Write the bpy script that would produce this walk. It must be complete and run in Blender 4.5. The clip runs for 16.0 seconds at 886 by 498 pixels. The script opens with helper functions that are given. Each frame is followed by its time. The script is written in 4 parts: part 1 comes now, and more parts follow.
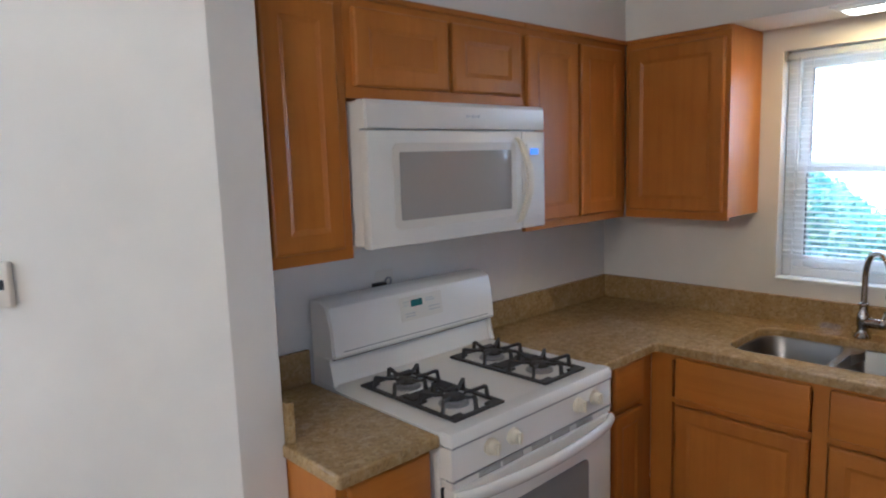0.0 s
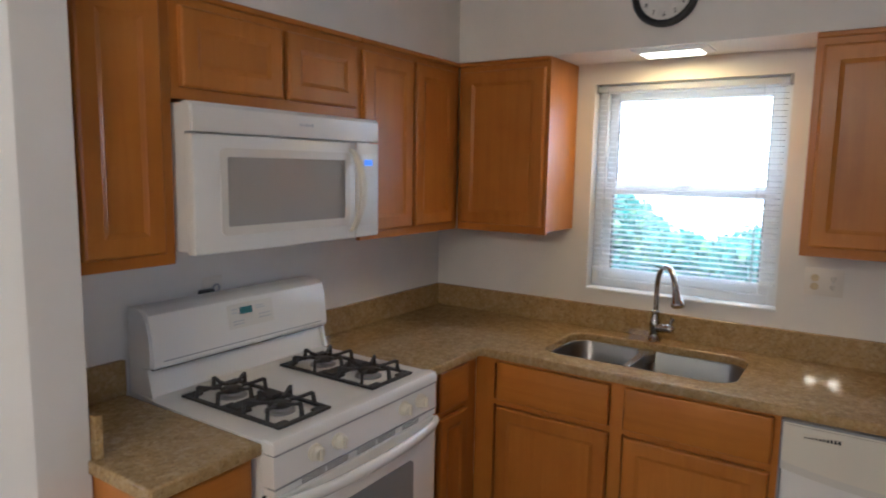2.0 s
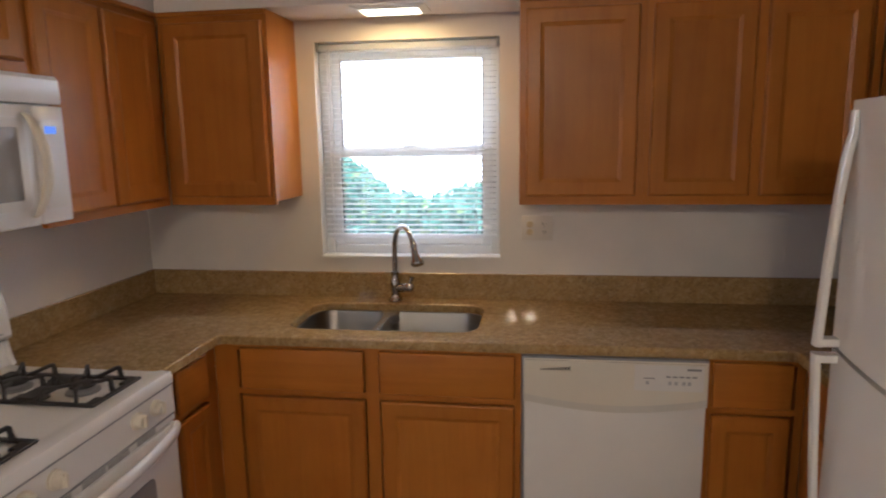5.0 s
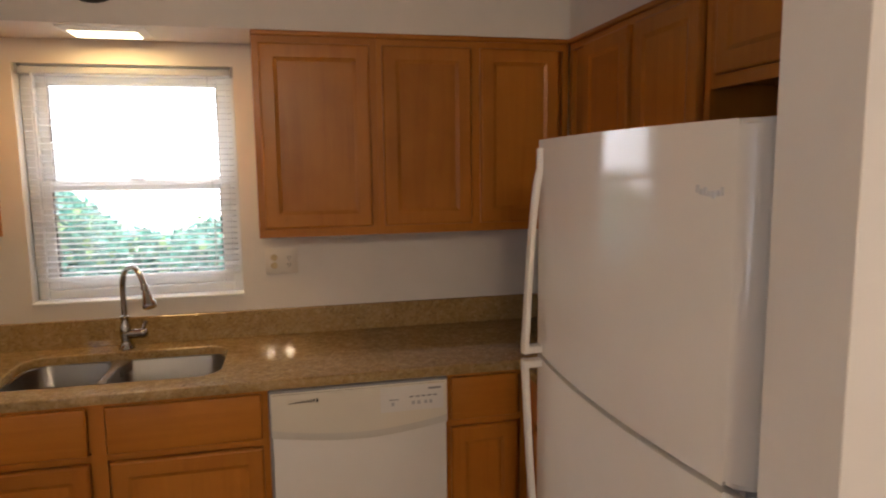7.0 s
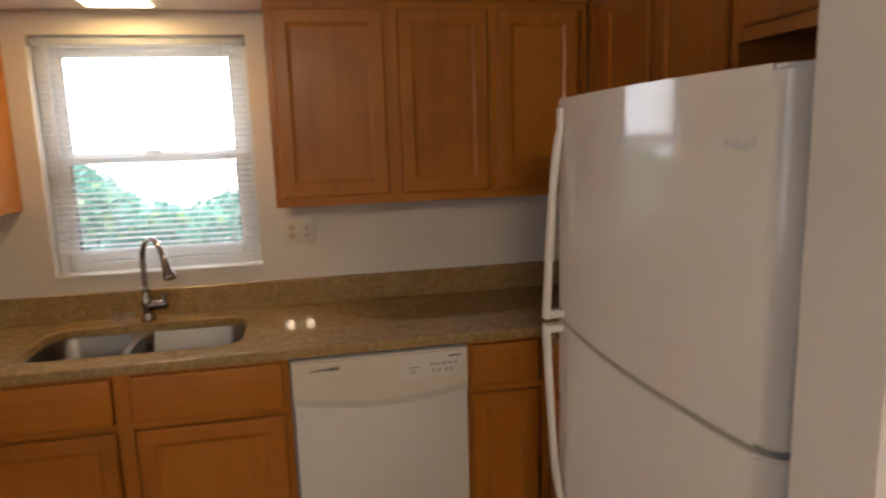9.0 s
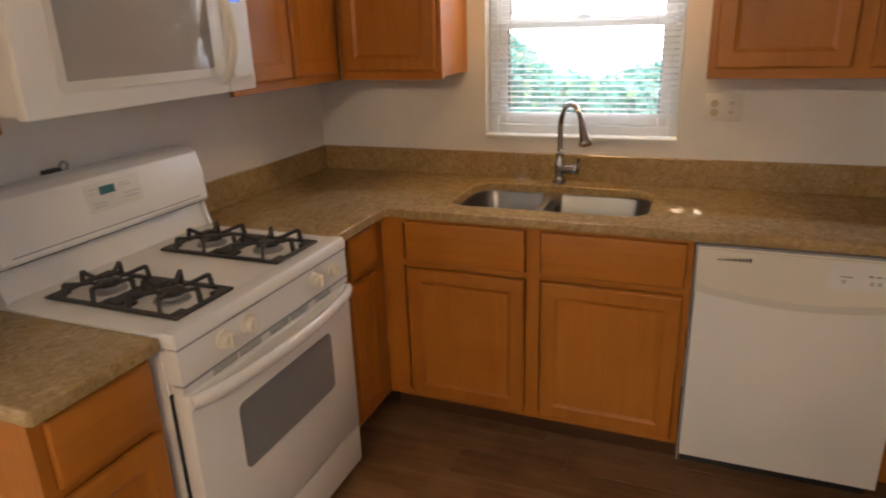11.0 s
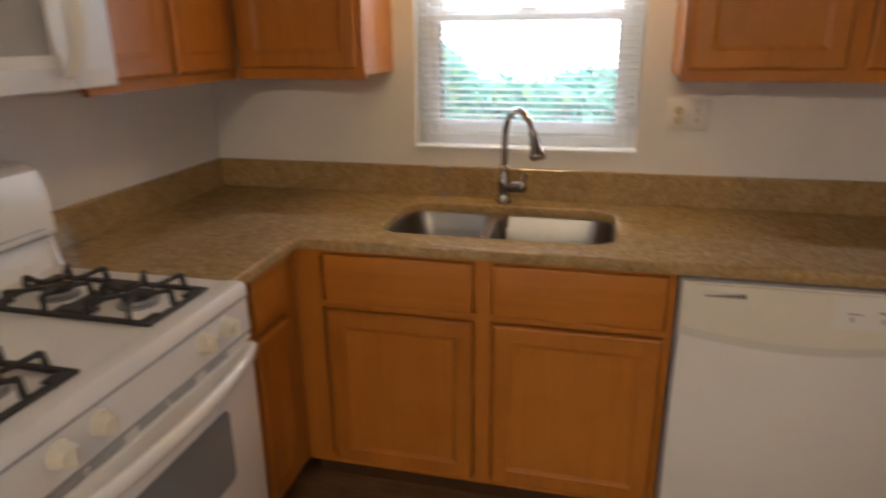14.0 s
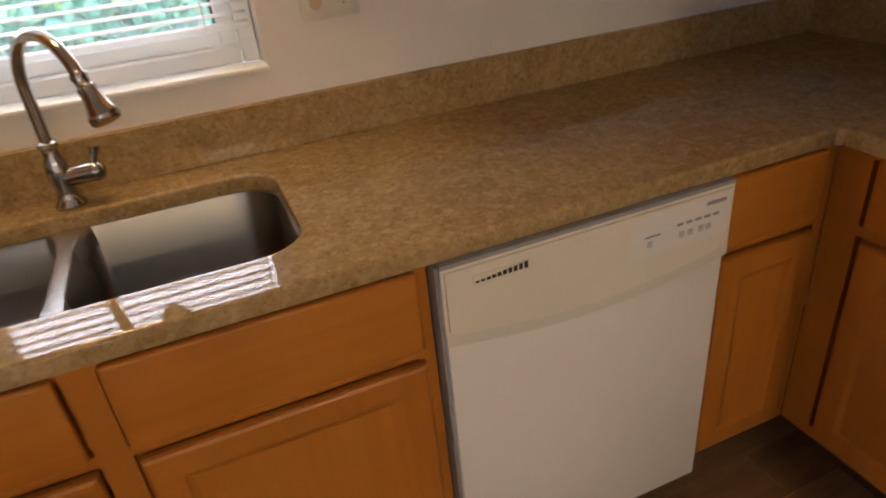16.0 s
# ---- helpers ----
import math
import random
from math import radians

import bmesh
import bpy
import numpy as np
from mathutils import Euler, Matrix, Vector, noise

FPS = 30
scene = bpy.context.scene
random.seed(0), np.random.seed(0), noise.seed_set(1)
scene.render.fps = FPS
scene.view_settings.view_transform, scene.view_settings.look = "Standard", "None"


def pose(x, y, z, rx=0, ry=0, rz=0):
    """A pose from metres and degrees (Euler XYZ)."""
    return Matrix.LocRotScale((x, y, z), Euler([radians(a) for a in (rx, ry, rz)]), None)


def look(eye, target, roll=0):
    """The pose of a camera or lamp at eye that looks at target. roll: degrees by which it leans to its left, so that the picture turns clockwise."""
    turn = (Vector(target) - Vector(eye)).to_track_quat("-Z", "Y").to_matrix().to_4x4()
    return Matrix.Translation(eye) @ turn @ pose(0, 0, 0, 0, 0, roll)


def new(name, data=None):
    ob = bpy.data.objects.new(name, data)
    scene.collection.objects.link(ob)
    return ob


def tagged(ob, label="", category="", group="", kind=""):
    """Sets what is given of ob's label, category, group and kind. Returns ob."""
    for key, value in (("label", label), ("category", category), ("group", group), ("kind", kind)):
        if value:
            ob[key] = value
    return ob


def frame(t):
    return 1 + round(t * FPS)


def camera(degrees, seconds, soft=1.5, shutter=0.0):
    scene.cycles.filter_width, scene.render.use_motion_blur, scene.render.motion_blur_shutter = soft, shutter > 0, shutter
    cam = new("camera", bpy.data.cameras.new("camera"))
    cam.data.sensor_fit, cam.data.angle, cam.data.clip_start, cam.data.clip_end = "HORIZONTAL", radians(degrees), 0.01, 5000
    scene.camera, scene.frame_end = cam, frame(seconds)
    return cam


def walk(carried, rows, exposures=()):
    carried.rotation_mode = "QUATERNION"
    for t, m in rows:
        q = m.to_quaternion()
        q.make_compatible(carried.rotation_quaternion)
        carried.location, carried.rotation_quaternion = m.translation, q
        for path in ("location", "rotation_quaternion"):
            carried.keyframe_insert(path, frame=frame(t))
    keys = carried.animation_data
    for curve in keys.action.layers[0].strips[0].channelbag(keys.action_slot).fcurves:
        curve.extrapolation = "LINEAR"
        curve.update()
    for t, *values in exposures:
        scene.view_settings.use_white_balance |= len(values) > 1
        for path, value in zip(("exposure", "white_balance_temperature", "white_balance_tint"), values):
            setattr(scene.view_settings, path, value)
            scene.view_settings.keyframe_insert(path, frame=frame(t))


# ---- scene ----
cam = camera(68.7, 16.0, soft=2.0, shutter=0.4)
PATH = [
    (0, (1.87, -2.893, 1.65), (0.422, -1.541, 1.379), -1.9),
    (0.5, (1.899, -2.903, 1.656), (0.483, -1.507, 1.437), -1.4),
    (1, (1.904, -2.895, 1.649), (0.537, -1.46, 1.385), 0.0),
    (1.5, (1.926, -2.889, 1.659), (0.668, -1.357, 1.392), 0.8),
    (2, (1.952, -2.896, 1.658), (0.854, -1.243, 1.409), 1.0),
    (2.5, (1.934, -2.932, 1.655), (0.941, -1.212, 1.418), 0.3),
    (3, (1.915, -2.932, 1.634), (1.006, -1.175, 1.338), -0.6),
    (5.5, (1.796, -2.79, 1.632), (1.724, -0.819, 1.299), -0.6),
    (6, (1.812, -2.806, 1.647), (1.944, -0.835, 1.331), -0.3),
    (6.5, (1.852, -2.818, 1.638), (2.141, -0.859, 1.358), -0.4),
    (7, (1.874, -2.828, 1.636), (2.315, -0.894, 1.381), -0.7),
    (7.5, (1.898, -2.846, 1.643), (2.461, -0.942, 1.399), -1.2),
    (8, (1.918, -2.843, 1.632), (2.567, -0.968, 1.382), -1.5),
    (8.5, (1.906, -2.834, 1.661), (2.529, -0.955, 1.376), -1.6),
    (9, (1.875, -2.804, 1.613), (2.259, -0.871, 1.275), -1.8),
    (9.5, (1.883, -2.771, 1.585), (2.01, -0.835, 1.1), -1.9),
    (10, (1.89, -2.75, 1.551), (1.685, -0.836, 1.008), -2.6),
    (10.2, (1.873, -2.755, 1.555), (1.52, -0.871, 0.982), -3.0),
    (12.3, (1.569, -2.803, 1.576), (0.61, -1.166, 0.943), -2.2),
    (12.5, (1.553, -2.809, 1.599), (0.56, -1.16, 1.057), -2.7),
    (13, (1.528, -2.773, 1.608), (0.572, -1.08, 1.138), -1.8),
    (13.5, (1.522, -2.581, 1.56), (0.783, -0.781, 1.098), 0.1),
    (14, (1.532, -2.372, 1.509), (1.077, -0.528, 0.881), -0.6),
    (14.5, (1.418, -2.198, 1.492), (1.608, -0.361, 0.725), 0.6),
    (15, (1.373, -2.04, 1.471), (1.955, -0.323, 0.625), 0.6),
    (15.5, (1.430, -1.728, 1.456), (2.003, -0.021, 0.581), -3.4),
    (16, (1.471, -1.494, 1.423), (2.068, 0.145, 0.444), -6.1),
]
EXPOSURES = [(0, 0.08, 4700, 9), (0.5, 0.0, 4780, 9), (1.5, 0.02, 4880, 9), (3, -0.22, 5280, 13), (6.5, -0.22, 6150, 18), (8, -0.25, 6900, 20), (9.5, -0.3, 6050, 14), (12.3, 0.26, 6450, 18), (13, 0.22, 6350, 18), (14, -0.02, 5980, 14), (15, 0.18, 6150, 16), (16, 0.08, 6300, 17)]
walk(cam, [(t, look(eye, target, roll)) for t, eye, target, roll in PATH], EXPOSURES)

# ---- light ----
world = bpy.data.worlds.new("sky")
scene.world = world
world.use_nodes = True
wn = world.node_tree
sky = wn.nodes.new("ShaderNodeTexSky")
sky.sky_type, sky.sun_disc = "NISHITA", False
sky.sun_elevation, sky.sun_rotation = radians(52), radians(200)
wn.nodes["Background"].inputs["Strength"].default_value = 0.15
wn.links.new(sky.outputs["Color"], wn.nodes["Background"].inputs["Color"])


def lamp(name, kind, m, energy, color, **extra):
    data = bpy.data.lights.new(name, kind)
    data.energy, data.color = energy, color
    for key, value in extra.items():
        if key == "size":
            data.shape, data.size, data.size_y = "RECTANGLE", value[0], value[1]
        elif key == "radius":
            data.shadow_soft_size = value
        elif key == "angle":
            data.angle = radians(value)
    ob = new(name, data)
    ob.matrix_world = m
    return ob


WARM, DAY, COOL = (1.0, 0.77, 0.50), (0.93, 0.97, 1.0), (0.86, 0.93, 1.0)
lamp("sun_light", "SUN", look((0, 0, 10), (1.5, 6, 0)), 5.0, (1, 0.97, 0.92), angle=10)
lamp("window_daylight", "AREA", look((1.25, 1.0, 3.05), (1.25, -0.5, 1.2)), 60, DAY, size=(2.2, 1.2))
lamp("sink_lamp_glow", "AREA", look((1.235, -0.2, 2.112), (1.235, -0.2, 1.0)), 3.8, (1.0, 0.62, 0.20), size=(0.24, 0.11))
# Daylight of an unseen east window: only the lamp, no opening in the wall.
lamp("dining_window_daylight", "AREA", look((4.2, -3.7, 1.5), (0.0, -2.0, 1.3)), 14, COOL, size=(1.5, 1.3))
# Added fill from the west to brighten the fridge side; no door stands here.
lamp("dining_west_fill", "AREA", look((-0.78, -4.7, 1.5), (3.0, -1.5, 1.4)), 24, COOL, size=(1.5, 1.7))
lamp("dining_bulb_light", "POINT", pose(1.535, -4.80, 2.345), 29, WARM, radius=0.042)
lamp("dining_bulb_light", "POINT", pose(1.755, -4.80, 2.345), 29, WARM, radius=0.042)

# ---- materials ----


def material(name, color=(0.8, 0.8, 0.8), rough=0.5, metal=0.0, spec=0.5, coat=0.0):
    m = bpy.data.materials.new(name)
    m.use_nodes = True
    b = m.node_tree.nodes["Principled BSDF"]
    b.inputs["Base Color"].default_value = (*color, 1)
    b.inputs["Roughness"].default_value = rough
    b.inputs["Metallic"].default_value = metal
    b.inputs["Specular IOR Level"].default_value = spec
    b.inputs["Coat Weight"].default_value = coat
    return m, m.node_tree, b


def coords(t, scale, kind="Object", shift=True):
    tc = t.nodes.new("ShaderNodeTexCoord")
    mp = t.nodes.new("ShaderNodeMapping")
    mp.inputs["Scale"].default_value = scale
    t.links.new(tc.outputs[kind], mp.inputs["Vector"])
    if shift:
        info = t.nodes.new("ShaderNodeObjectInfo")
        mul = t.nodes.new("ShaderNodeMath")
        mul.operation = "MULTIPLY"
        mul.inputs[1].default_value = 37.0
        t.links.new(info.outputs["Random"], mul.inputs[0])
        t.links.new(mul.outputs[0], mp.inputs["Location"])
    return mp.outputs["Vector"]


def tex_noise(t, vec, scale, detail=4.0, rough=0.55, distort=0.0):
    n = t.nodes.new("ShaderNodeTexNoise")
    n.inputs["Scale"].default_value, n.inputs["Detail"].default_value = scale, detail
    n.inputs["Roughness"].default_value, n.inputs["Distortion"].default_value = rough, distort
    t.links.new(vec, n.inputs["Vector"])
    return n.outputs["Fac"]


def ramp(t, fac, stops):
    r = t.nodes.new("ShaderNodeValToRGB")
    e = r.color_ramp.elements
    while len(e) < len(stops):
        e.new(0.5)
    for el, (p, c) in zip(e, stops):
        el.position, el.color = p, (*c, 1)
    t.links.new(fac, r.inputs["Fac"])
    return r.outputs["Color"]


def mix(t, fac, a, b, mode="MIX"):
    n = t.nodes.new("ShaderNodeMix")
    n.data_type, n.blend_type = "RGBA", mode
    for sock, v in ((n.inputs["Factor"], fac), (n.inputs["A"], a), (n.inputs["B"], b)):
        if hasattr(v, "is_linked"):
            t.links.new(v, sock)
        elif isinstance(v, tuple):
            sock.default_value = (*v, 1)
        else:
            sock.default_value = v
    return n.outputs["Result"]


def bump(t, b, height, strength, distance=0.002):
    n = t.nodes.new("ShaderNodeBump")
    n.inputs["Strength"].default_value, n.inputs["Distance"].default_value = strength, distance
    t.links.new(height, n.inputs["Height"])
    t.links.new(n.outputs["Normal"], b.inputs["Normal"])


def spread(t, b, fac, lo, hi, key="Roughness"):
    r = t.nodes.new("ShaderNodeMapRange")
    r.inputs["To Min"].default_value, r.inputs["To Max"].default_value = lo, hi
    t.links.new(fac, r.inputs["Value"])
    t.links.new(r.outputs["Result"], b.inputs[key])


def paint(name, color, rough=0.55, grain=260.0, dirt=0.05):
    m, t, b = material(name, color, rough)
    v = coords(t, (1, 1, 1), shift=False)
    big = tex_noise(t, v, 1.7, 5)
    dark = tuple(c * (1 - 2.2 * dirt) for c in color)
    light = tuple(min(1, c * (1 + dirt)) for c in color)
    t.links.new(ramp(t, big, [(0.3, dark), (0.7, light)]), b.inputs["Base Color"])
    bump(t, b, tex_noise(t, v, grain, 3), 0.12, 0.0015)
    spread(t, b, tex_noise(t, v, 9, 3), rough - 0.06, rough + 0.1)
    return m


def wood(name, dark, mid, light, axis="z", rough=0.36, coat=0.09):
    m, t, b = material(name, mid, rough, coat=coat)
    b.inputs["Coat Roughness"].default_value = 0.22
    b.inputs["Specular IOR Level"].default_value = 0.31
    s = {"x": (0.9, 14, 14), "z": (14, 14, 0.9)}[axis]
    v = coords(t, s)
    grain = tex_noise(t, v, 1.7, 5, 0.55, 0.9)
    fine = tex_noise(t, v, 15.0, 6, 0.7)
    blotch = tex_noise(t, coords(t, (1, 1, 1)), 4.0, 4)
    base = ramp(t, grain, [(0.12, dark), (0.5, mid), (0.9, light)])
    base = mix(t, 0.14, base, ramp(t, fine, [(0.3, dark), (0.7, light)]))
    base = mix(t, 0.36, base, ramp(t, blotch, [(0.3, dark), (0.65, light)]))
    info = t.nodes.new("ShaderNodeObjectInfo")
    base = mix(t, 1.0, base, ramp(t, info.outputs["Random"], [(0, (0.88, 0.87, 0.85)), (1, (1, 1, 1))]), "MULTIPLY")
    t.links.new(base, b.inputs["Base Color"])
    bump(t, b, fine, 0.08, 0.001)
    spread(t, b, blotch, rough - 0.05, rough + 0.12)
    return m


def granite(name):
    m, t, b = material(name, (0.3, 0.2, 0.1), 0.14, spec=0.5)
    v = coords(t, (1, 1, 1), shift=False)
    cloud = tex_noise(t, v, 6.0, 6, 0.6, 0.8)
    blot = tex_noise(t, v, 30.0, 4, 0.6, 0.5)
    mid = tex_noise(t, v, 150.0, 4, 0.6)
    vor = t.nodes.new("ShaderNodeTexVoronoi")
    vor.inputs["Scale"].default_value = 180.0
    t.links.new(v, vor.inputs["Vector"])
    cells = t.nodes.new("ShaderNodeSeparateColor")
    t.links.new(vor.outputs["Color"], cells.inputs["Color"])
    flakes = t.nodes.new("ShaderNodeTexVoronoi")
    flakes.inputs["Scale"].default_value = 95.0
    flakes.inputs["Randomness"].default_value = 1.0
    warp = mix(t, 0.012, v, tex_noise(t, v, 70.0, 3))
    t.links.new(warp, flakes.inputs["Vector"])
    flake = t.nodes.new("ShaderNodeSeparateColor")
    t.links.new(flakes.outputs["Color"], flake.inputs["Color"])
    base = ramp(t, cloud, [(0.28, (0.322, 0.206, 0.079)), (0.55, (0.420, 0.282, 0.116)), (0.8, (0.497, 0.354, 0.168))])
    base = mix(t, 0.42, base, ramp(t, blot, [(0.34, (0.186, 0.110, 0.040)), (0.5, (0.343, 0.225, 0.089)), (0.66, (0.527, 0.384, 0.187))]))
    base = mix(t, 0.22, base, ramp(t, mid, [(0.32, (0.118, 0.072, 0.030)), (0.5, (0.293, 0.191, 0.084)), (0.7, (0.449, 0.316, 0.160))]))
    base = mix(t, 0.17, base, ramp(t, flake.outputs["Green"], [(0.0, (0.088, 0.053, 0.023)), (0.14, (0.156, 0.096, 0.042)), (0.20, (0.332, 0.216, 0.084)), (0.75, (0.430, 0.288, 0.123)), (0.80, (0.585, 0.441, 0.243)), (1.0, (0.644, 0.517, 0.318))]))
    speck = ramp(t, cells.outputs["Red"], [(0.0, (0.03, 0.02, 0.015)), (0.07, (0.08, 0.055, 0.03)), (0.11, (0.5, 0.5, 0.5)), (0.92, (0.5, 0.5, 0.5)), (0.98, (0.78, 0.72, 0.60))])
    base = mix(t, 0.19, base, speck, "OVERLAY")
    t.links.new(base, b.inputs["Base Color"])
    spread(t, b, cloud, 0.030, 0.042)
    return m


def enamel(name, color, rough=0.22, orange=0.0):
    m, t, b = material(name, color, rough)
    v = coords(t, (1, 1, 1))
    n = tex_noise(t, v, 3.0, 4)
    t.links.new(ramp(t, n, [(0.3, tuple(c * 0.95 for c in color)), (0.7, color)]), b.inputs["Base Color"])
    spread(t, b, tex_noise(t, v, 2.0, 2), rough - 0.01, rough + 0.02)
    if orange:
        bump(t, b, tex_noise(t, v, 420.0, 2), orange, 0.0008)
    return m


def steel(name, color, rough, stretch=(1, 1, 1), relief=0.04):
    m, t, b = material(name, color, rough, 1.0)
    v = coords(t, stretch)
    n = tex_noise(t, v, 60.0, 4)
    spread(t, b, n, rough - 0.03, rough + 0.05)
    if relief:
        bump(t, b, n, relief, 0.0005)
    return m


def glowing(name, color, strength):
    m, t, b = material(name, (0.02, 0.02, 0.02), 0.3)
    b.inputs["Emission Color"].default_value = (*color, 1)
    b.inputs["Emission Strength"].default_value = strength
    return m


def plain(name, color, rough=0.5, metal=0.0):
    m, t, b = material(name, color, rough, metal)
    v = coords(t, (1, 1, 1))
    n = tex_noise(t, v, 25.0, 4)
    t.links.new(ramp(t, n, [(0.3, tuple(c * 0.85 for c in color)), (0.7, color)]), b.inputs["Base Color"])
    spread(t, b, n, max(0.03, rough - 0.06), rough + 0.08)
    return m


M_WALL = paint("wall_paint", (0.78, 0.745, 0.69))
M_CEIL = paint("ceiling_paint", (0.82, 0.81, 0.78), 0.7, 180)
M_TRIM = paint("white_trim_paint", (0.80, 0.79, 0.76), 0.35, 500, 0.02)
MAPLE = ((0.350, 0.112, 0.011), (0.475, 0.170, 0.019), (0.56, 0.220, 0.030))
M_WOOD = wood("honey_maple", *MAPLE)
M_WOOD_H = wood("honey_maple_crosswise", *MAPLE, axis="x")
# Recessed toe kick, coloured far darker than the maple fronts.
M_KICK = wood("toe_kick_dark_tone", (0.05, 0.022, 0.01), (0.08, 0.035, 0.015), (0.11, 0.05, 0.02), "x", 0.5, 0)
M_PLANK = wood("dark_laminate", (0.085, 0.040, 0.018), (0.20, 0.105, 0.048), (0.40, 0.235, 0.12), "x", 0.32, 0.2)
M_SUBFLOOR = plain("dark_joint", (0.02, 0.012, 0.008), 0.7)
M_GRANITE = granite("tan_granite")
M_WHITE = enamel("white_enamel", (0.83, 0.805, 0.755))
M_FRIDGE = enamel("white_textured_enamel", (0.81, 0.785, 0.735), 0.085)
M_GLOSS = enamel("glossy_white_enamel", (0.80, 0.78, 0.73), 0.28)
M_CREAM = enamel("cream_plastic", (0.76, 0.70, 0.56), 0.35)
M_PANEL = enamel("pale_cream_plastic", (0.72, 0.685, 0.61), 0.3)
M_CREAMWHITE = enamel("cream_white_panel", (0.82, 0.77, 0.65), 0.25)
M_LIP = enamel("beige_plastic_lip", (0.68, 0.65, 0.57), 0.3)
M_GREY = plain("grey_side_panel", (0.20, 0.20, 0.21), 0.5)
M_GREYTRIM = plain("grey_trim_strip", (0.33, 0.33, 0.34), 0.4)
M_BLACK = plain("black_plastic", (0.015, 0.015, 0.016), 0.4)
M_IRON = plain("cast_iron", (0.040, 0.037, 0.035), 0.5)
M_BURNER = plain("burner_aluminium", (0.38, 0.37, 0.36), 0.45, 0.8)
M_SCREEN = enamel("microwave_door_screen", (0.38, 0.36, 0.33), 0.035)
M_OVENGLASS = enamel("oven_door_glass", (0.24, 0.24, 0.235), 0.06)
M_INK = plain("grey_ink", (0.30, 0.30, 0.30), 0.5)
M_BADGE = plain("silver_badge", (0.55, 0.55, 0.55), 0.45, 0.2)
M_SLOT = plain("dark_slot", (0.24, 0.225, 0.20), 0.6)
M_FBADGE = plain("pale_grey_badge", (0.60, 0.60, 0.60), 0.35)
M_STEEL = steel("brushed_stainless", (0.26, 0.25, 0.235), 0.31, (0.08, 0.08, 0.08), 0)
# Lighter than the bowl steel: the window's reflection is put into this colour.
M_DIVIDER = steel("window_sheen_stainless", (0.66, 0.66, 0.66), 0.25, (0.08, 0.08, 0.08), 0)
M_CHROME = steel("satin_nickel", (0.46, 0.45, 0.44), 0.10)
M_VINYL = enamel("white_vinyl", (0.87, 0.87, 0.85), 0.3)
M_SLAT, st, sb = material("white_vinyl_slat", (0.88, 0.88, 0.87), 0.35)
glow_through = st.nodes.new("ShaderNodeBsdfTranslucent")
glow_through.inputs["Color"].default_value = (0.84, 0.85, 0.85, 1)
slat_mix = st.nodes.new("ShaderNodeMixShader")
slat_mix.inputs["Fac"].default_value = 0.62
st.links.new(sb.outputs[0], slat_mix.inputs[1])
st.links.new(glow_through.outputs[0], slat_mix.inputs[2])
st.links.new(slat_mix.outputs[0], st.nodes["Material Output"].inputs["Surface"])
M_CORD = plain("white_cord", (0.75, 0.76, 0.76), 0.7)
M_ALMOND = plain("almond_plastic", (0.62, 0.50, 0.30), 0.4)
M_PLATE = enamel("off_white_plate", (0.73, 0.68, 0.60), 0.35)
M_FACE = plain("white_clock_face", (0.78, 0.77, 0.73), 0.5)
M_BLUE = glowing("blue_display", (0.05, 0.22, 0.85), 0.9)
M_TEAL = glowing("teal_display", (0.003, 0.14, 0.12), 0.28)
M_DIFFUSER = glowing("warm_diffuser", (1.0, 0.86, 0.55), 7.0)
M_BULB = glowing("warm_bulb", (1.0, 0.80, 0.50), 200.0)
M_LEAF, lt, lb = material("leaf_green", (0.07, 0.2, 0.07), 0.36)
leaf_back = lt.nodes.new("ShaderNodeBsdfTranslucent")
leaf_mix = lt.nodes.new("ShaderNodeMixShader")
leaf_mix.inputs["Fac"].default_value = 0.28
lt.links.new(lb.outputs[0], leaf_mix.inputs[1])
lt.links.new(leaf_back.outputs[0], leaf_mix.inputs[2])
lt.links.new(leaf_mix.outputs[0], lt.nodes["Material Output"].inputs["Surface"])
g = lt.nodes.new("ShaderNodeNewGeometry")
leaf_tone = ramp(lt, g.outputs["Random Per Island"], [(0.0, (0.035, 0.17, 0.13)), (0.45, (0.11, 0.38, 0.30)), (0.82, (0.22, 0.54, 0.42)), (0.92, (0.36, 0.56, 0.26)), (1.0, (0.42, 0.60, 0.24))])
lt.links.new(leaf_tone, lb.inputs["Base Color"])
lt.links.new(leaf_tone, leaf_back.inputs["Color"])
M_TWIG = plain("brown_twig", (0.10, 0.07, 0.045), 0.8)
M_SOIL = paint("dry_ground", (0.16, 0.13, 0.09), 0.9, 60, 0.15)
# Emission in place of a bright overcast sky; it also lights the kitchen.
M_BACK = glowing("overcast_distance_glow", (0.92, 0.97, 1.0), 8.5)
# Mostly clear pale film that puts the window's bright haze over the leaves.
M_HAZE, nt, nb = material("haze_sheet", (0.66, 0.74, 0.76), 0.8)
clear = nt.nodes.new("ShaderNodeBsdfTransparent")
both = nt.nodes.new("ShaderNodeMixShader")
both.inputs["Fac"].default_value = 0.09
nt.links.new(clear.outputs[0], both.inputs[1])
nt.links.new(nb.outputs[0], both.inputs[2])
nt.links.new(both.outputs[0], nt.nodes["Material Output"].inputs["Surface"])
M_GLASS, gt, gb = material("window_glass", (1, 1, 1), 0.0)
gb.inputs["Transmission Weight"].default_value = 1.0
gb.inputs["IOR"].default_value = 1.45

